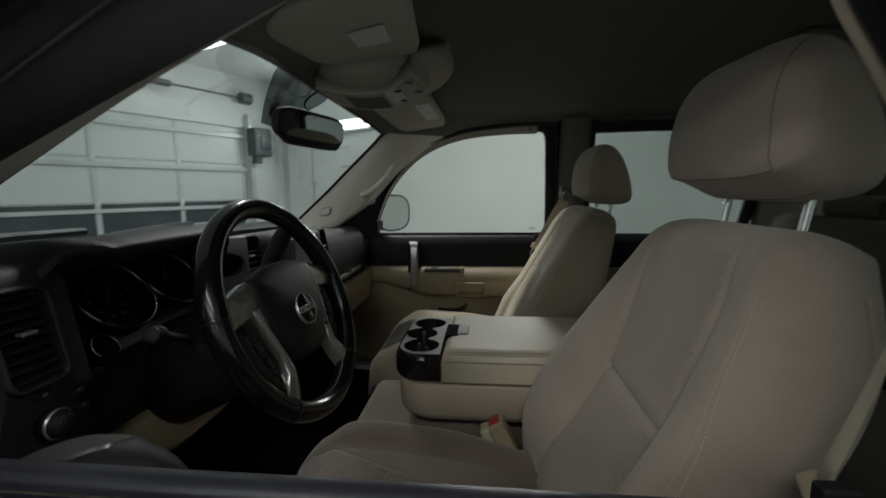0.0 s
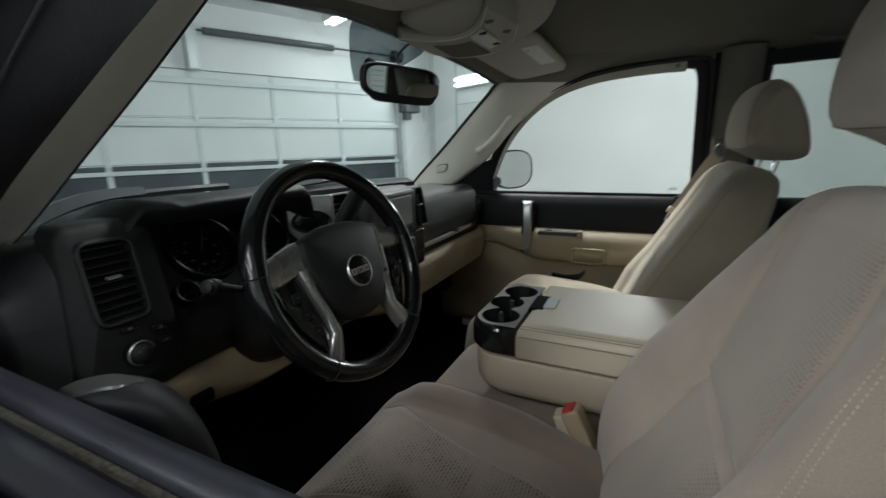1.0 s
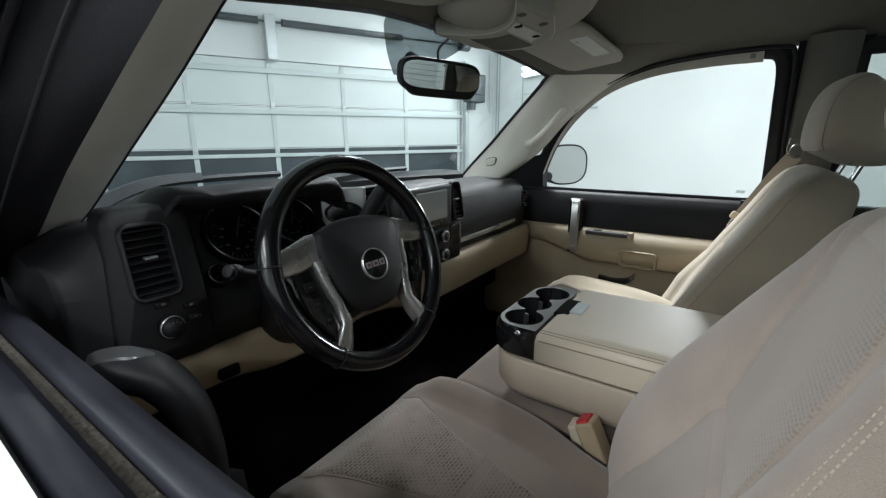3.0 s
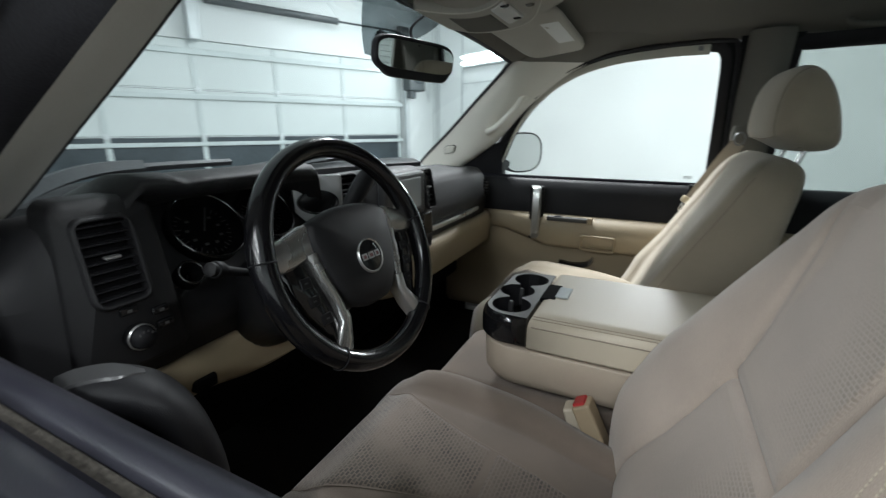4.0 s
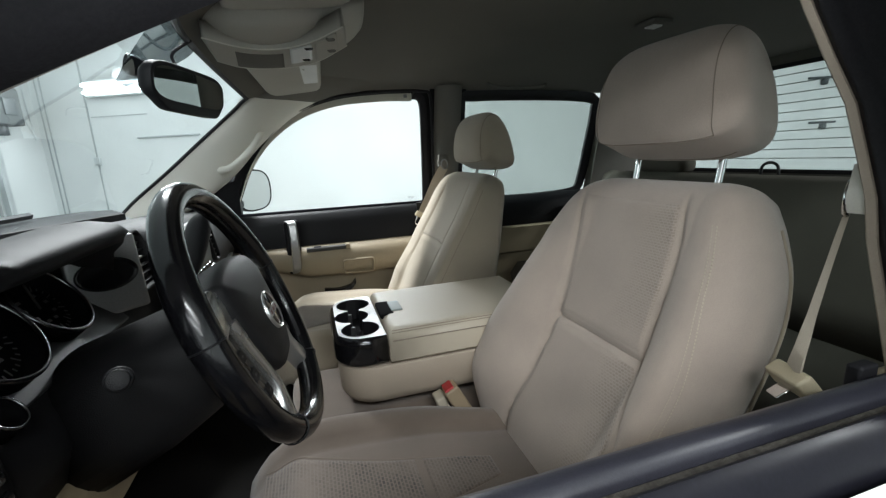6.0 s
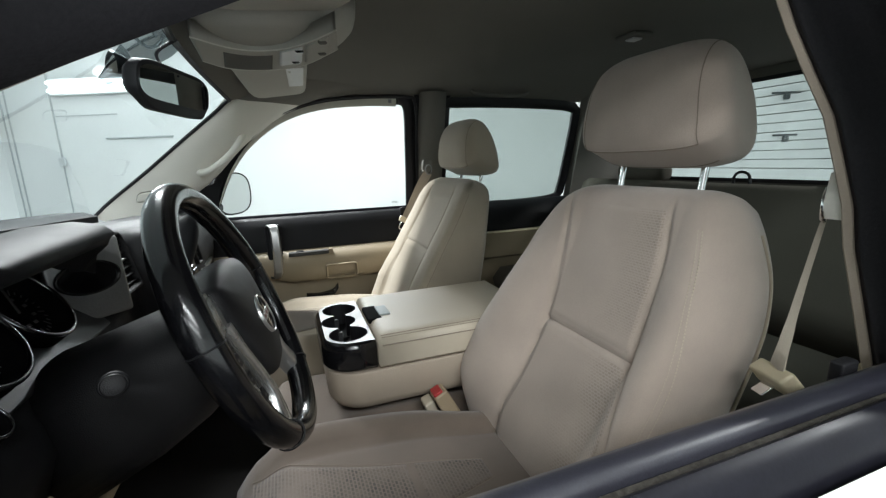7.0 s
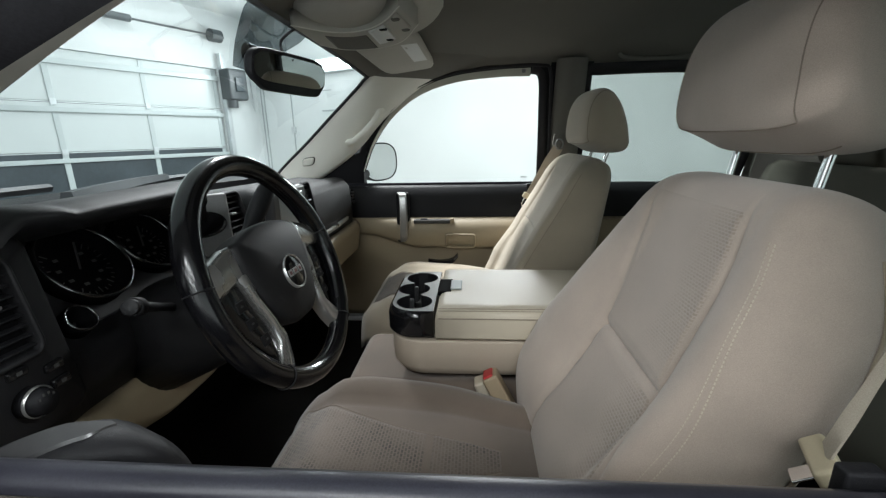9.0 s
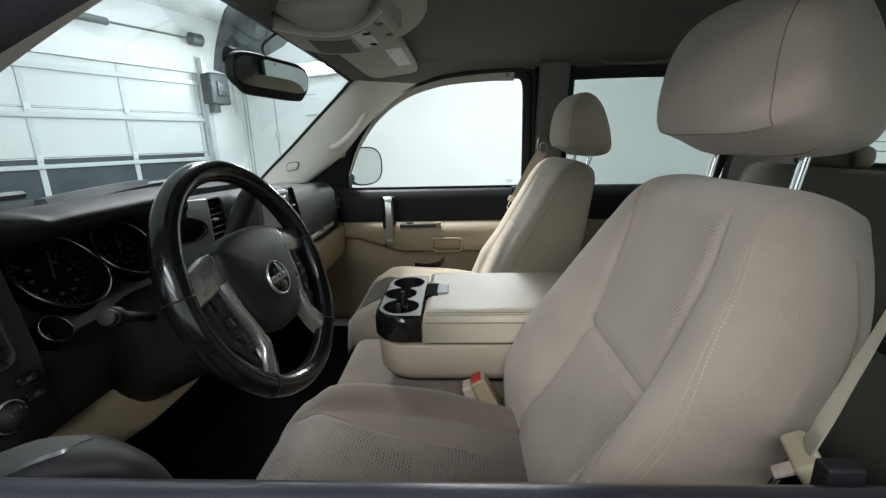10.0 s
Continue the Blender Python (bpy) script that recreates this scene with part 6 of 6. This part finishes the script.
    for t, rx, ry, dv in ((-0.025, 0.066, 0.055, -0.008), (-0.035, 0.078, 0.066, -0.014), (-0.09, 0.090, 0.080, -0.026), (-0.16, 0.100, 0.090, -0.034), (-0.27, 0.110, 0.098, -0.038)):
        rings.append([wp(rx * math.copysign(abs(math.cos(2 * math.pi * k / 32)) ** 0.8, math.cos(2 * math.pi * k / 32)), ry * math.copysign(abs(math.sin(2 * math.pi * k / 32)) ** 0.8, math.sin(2 * math.pi * k / 32)) + dv, t) for k in range(32)])
    part("shroud", loft(rings), "column", col)
    part("signal_lever", tube([(-0.158, -0.47, 1.266), (-0.132, -0.540, 1.296), (-0.108, -0.604, 1.323)], [0.007, 0.006, 0.008], 14), "black", col, "black signal lever")
    m = Matrix.Translation((-0.107, -0.606, 1.324)) @ Vector((0.30, -0.90, 0.33)).to_track_quat("Z", "Y").to_matrix().to_4x4()
    part("lever_collar", disc_stack([(0.009, -0.010), (0.0120, -0.006), (0.0122, 0.006), (0.0105, 0.010)], m, 24), "black", col)
    part("lever_cap", disc_stack([(0.0100, 0.010), (0.0100, 0.016), (0.0088, 0.0175), (0.001, 0.018)], m, 24), "column", col, "round black lever cap")
    part("gear_lever", tube(curve([(-0.105, -0.372, 1.340), (-0.105, -0.325, 1.362), (-0.100, -0.288, 1.398), (-0.094, -0.252, 1.435)], 14), [0.010] * 4 + [0.012, 0.014, 0.016, 0.017, 0.018, 0.0185, 0.0185, 0.018, 0.016, 0.010], 14), "black", col, "black column gear lever")


steering_wheel()


# ---- overhead and glass fittings ----
def rear_view_mirror():
    m = thing("rearview_mirror", (-0.10, -0.03, 1.66), "black rear-view mirror on a windscreen stalk", "rear-view mirror")
    A, B = Vector(MIRROR_ENDS[0]), Vector(MIRROR_ENDS[1])
    ax = (B - A).normalized()
    mid = (A + B) / 2
    half = (B - A).length / 2
    nv = Vector((0.947, -0.321, -0.110))
    nv = (nv - ax * nv.dot(ax)).normalized()
    up = ax.cross(nv)
    up = up.normalized() if up.z > 0 else -up.normalized()
    def oval(f, d, hh=0.036, low=0.0):
        pts = []
        for k in range(48):
            a = 2 * math.pi * k / 48
            cu, su = math.cos(a), math.sin(a)
            bump = -low * math.exp(-((cu - 0.12) / 0.56) ** 6) if su < 0 else 0
            pts.append(mid + ax * (half * f * math.copysign(abs(cu) ** 0.34, cu)) + up * (hh * (1 - (1 - f) * 2) * (1 - 0.16 * abs(cu) ** 3) * math.copysign(abs(su) ** 0.5, su) + bump) + nv * d)
        return pts
    part("housing", loft([oval(0.75, -0.036, 0.03), oval(0.93, -0.027, 0.037, 0.008), oval(1.0, -0.014, 0.040, 0.011), oval(1.0, 0.002, 0.040, 0.011), oval(0.975, 0.005, 0.039, 0.010)]), "black", m, "black mirror housing")
    part("mirror_glass", loft([oval(0.955, 0.0035, 0.034), oval(0.955, 0.0062, 0.034)]), "mirror", m, "mirror glass", smooth=False)
    part("sensor_dot", box(-0.001, 0.001, -0.002, 0.002, -0.002, 0.002, 0.0005, 1, Matrix.Translation(mid + up * 0.026 + nv * 0.007)), "black", m)
    part("stalk", tube(curve([mid + nv * -0.03 + up * 0.01, mid + Vector((-0.06, 0.0, 0.035)), mid + Vector((-0.105, 0.0, 0.05))], 8), [0.014, 0.012, 0.011, 0.011, 0.012, 0.016, 0.020, 0.022], 10), "black", m, "black mirror stalk")
    part("wire", tube(curve([mid + up * 0.034 + nv * -0.02, mid + Vector((-0.03, 0.03, 0.075)), Vector((-0.124, 0.05, 1.783))], 10), 0.0035, 6), "rubber", m, "black sensor cable")


MIRROR_ENDS = ((-0.1710, -0.1143, 1.678), (-0.0910, 0.1213, 1.672))
rear_view_mirror()


def sun_visor(corners, label_at):
    """A folded visor: corners front inner, front outer, rear outer, rear inner."""
    c = [Vector(p) for p in corners]
    mid = sum(c, Vector()) / 4
    v = thing("sun_visor", mid, "grey cloth sun visor folded against the roof", "sun visor", "sun visors")
    rings = []
    for f, dz in ((0.90, 0.012), (0.98, 0.010), (1.0, 0.002), (0.98, -0.006), (0.92, -0.009), (0.6, -0.010), (0.2, -0.010)):
        loop = []
        for i in range(4):
            a, b = c[i], c[(i + 1) % 4]
            for k in range(8):
                t = (k + 0.5) / 8
                q = a.lerp(b, t)
                pull = 0.018 * max(0, abs(2 * t - 1) - 0.7) / 0.3
                q = q + (mid - q).normalized() * pull
                loop.append(mid + (q - mid) * f + Vector((0, 0, dz)))
        rings.append(loop)
    part("panel", loft(rings), "visor", v)
    a, b, cc, dd = [c[0].lerp(c[1], label_at[0]).lerp(c[3].lerp(c[2], label_at[0]), t) for t in label_at[2:]] + [c[0].lerp(c[1], label_at[1]).lerp(c[3].lerp(c[2], label_at[1]), t) for t in label_at[2:][::-1]]
    down = Vector((0, 0, -0.0108))
    part("label", loft([[q + down for q in (a, b, cc, dd)], [q + down * 1.06 for q in (a, b, cc, dd)]]), "mark", v, "pale printed label", smooth=False)
    return v


sun_visor([(-0.055, 0.19, 1.785), (-0.010, 0.60, 1.745), (0.165, 0.655, 1.775), (0.150, 0.19, 1.800)], (0.20, 0.66, 0.70, 0.94))
sun_visor([(-0.035, -0.17, 1.785), (0.045, -0.60, 1.705), (0.235, -0.62, 1.745), (0.185, -0.17, 1.800)], (0.40, 0.66, 0.50, 0.78))


def overhead_console():
    o = thing("overhead_console", (0.08, 0.0, 1.80), "grey overhead console with map light switches", "overhead console")
    rings = []
    for k in range(25):
        u = k / 24
        x = -0.095 + 0.33 * u
        e = max(0.03, 1 - abs(2 * u - 1) ** 2.4) ** 0.6
        w = 0.05 + 0.100 * e
        z = 1.7465 + 0.050 * (1 - e) + 0.016 * u
        rings.append([(x, -w - 0.02, z + 0.055), (x, -w - 0.006, z + 0.020), (x, -w * 0.88, z + 0.010), (x, -w * 0.5, z + 0.002), (x, 0, z), (x, w * 0.5, z + 0.002), (x, w * 0.88, z + 0.010), (x, w, z + 0.018), (x, w + 0.015, z + 0.055)])
    body = part("body", loft(rings), "visor", o, "grey moulded console body")
    # curved switch band along the console's edge, with flush plates let into it
    inner = curve([(-0.077, -0.105, 1.752), (-0.021, -0.060, 1.748), (0.029, -0.044, 1.748), (0.083, -0.070, 1.748), (0.130, -0.132, 1.748), (0.172, -0.215, 1.750)], 41)
    outer = curve([(-0.085, 0.090, 1.752), (-0.040, 0.137, 1.748), (0.017, 0.150, 1.748), (0.083, 0.121, 1.748), (0.138, 0.052, 1.748), (0.190, -0.085, 1.750)], 41)

    def band(k0, k1, f0, f1, low, high):
        """A curved slab of the band, between two stations and two shares of its width."""
        rs = []
        for k in range(k0, k1 + 1):
            a, b = inner[k].lerp(outer[k], f0), inner[k].lerp(outer[k], f1)
            m = a.lerp(b, 0.5)
            rs.append([a + Vector((0, 0, high)), a + Vector((0, 0, low + 0.001)), a.lerp(b, 0.02) + Vector((0, 0, low)), m + Vector((0, 0, low)), b.lerp(a, 0.02) + Vector((0, 0, low)), b + Vector((0, 0, low + 0.001)), b + Vector((0, 0, high))])
        return loft(rs)
    strip = part("switch_band", band(0, 40, 0.0, 1.0, -0.003, 0.030), "visor", o, "grey curved switch band")
    part("band_lip", tube([inner[k] + Vector((0, 0, -0.002)) for k in range(41)], 0.0014, 6), "pillar", strip, "pale edge of the switch band")
    part("band_lip", tube([outer[k] + Vector((0, 0, -0.002)) for k in range(41)], 0.0014, 6), "pillar", strip, "pale edge of the switch band")
    part("lamp_lens", band(7, 21, 0.20, 0.92, -0.0045, 0.0), "liner", strip, "dark lamp lens")
    part("switch_plate", band(23, 30, 0.05, 0.72, -0.0062, 0.0), "mark", strip, "white switch plate")
    part("switch_plate", band(31, 38, 0.06, 0.80, -0.0055, 0.0), "visor", strip, "grey switch plate")
    for k, f, mat in ((29, 0.14, "gloss"), (28, 0.62, "gloss"), (36, 0.14, "liner"), (36, 0.68, "liner")):
        q = inner[k].lerp(outer[k], f)
        part("switch", box(-0.008, 0.008, -0.006, 0.006, -0.009, -0.003, 0.002, 1, Matrix.Translation(q) @ Matrix.Rotation(radians(-20), 4, "Z")), mat, strip, "small map light switch")


overhead_console()


def small_fittings():
    lamp = thing("dome_lamp", (1.08, 0.04, 1.85), "small white rear dome lamp, off", "dome lamp")
    part("bezel", box(1.05, 1.12, 0.0, 0.08, 1.854, 1.866, 0.005, 2), "liner", lamp)
    part("lens", box(1.07, 1.105, 0.025, 0.06, 1.849, 1.857, 0.003, 2), "mark", lamp, "white lens")
    hook = obj("tether_hook", tube(curve([(1.56, -0.03, 1.395), (1.56, -0.025, 1.43), (1.56, 0.0, 1.442), (1.56, 0.025, 1.43), (1.56, 0.03, 1.395)], 14), 0.005, 8), "rubber")
    tagged(hook, "black tether loop on top of the rear bench", "tether loop")
    gh = thing("roof_grab_handle", (1.0, 0.70, 1.78), "grey folded roof grab handle above the rear door", "grab handle")
    part("bar", tube(curve([(0.86, 0.73, 1.812), (0.88, 0.725, 1.795), (1.0, 0.72, 1.789), (1.12, 0.725, 1.795), (1.14, 0.73, 1.812)], 16), 0.008, 8), "liner", gh)
    # wipers lying at the foot of the glass
    for pts in (((-0.640, -0.66, 1.362), (-0.672, -0.610, 1.386), (-0.690, -0.475, 1.427), (-0.72, -0.30, 1.430), (-0.760, -0.06, 1.424)), ((-0.800, 0.02, 1.378), (-0.800, 0.12, 1.388), (-0.815, 0.30, 1.396), (-0.80, 0.45, 1.400), (-0.770, 0.62, 1.402))):
        p = curve(pts, 24)
        wp_ = thing("wiper", pts[0], "black windscreen wiper at rest", "wiper", "windscreen wipers")
        part("arm", loft([[q + Vector((dx * f, 0, dz * f - 0.002)) for dx, dz in ((-0.024, -0.014), (-0.016, 0.012), (0.012, 0.013), (0.020, -0.016))] for q, f in ((q, 1.15 - 0.03 * k) for k, q in enumerate(p[:17]))]), "wiper", wp_, "grey-black arm")
        part("blade", loft([[q + Vector((dx, 0, dz - 0.010)) for dx, dz in ((-0.010, 0.0), (0.0, 0.008), (0.010, 0.0), (0.004, -0.012), (-0.004, -0.012))] for q in p[6:]]), "rubber", wp_, "thin black blade")


small_fittings()
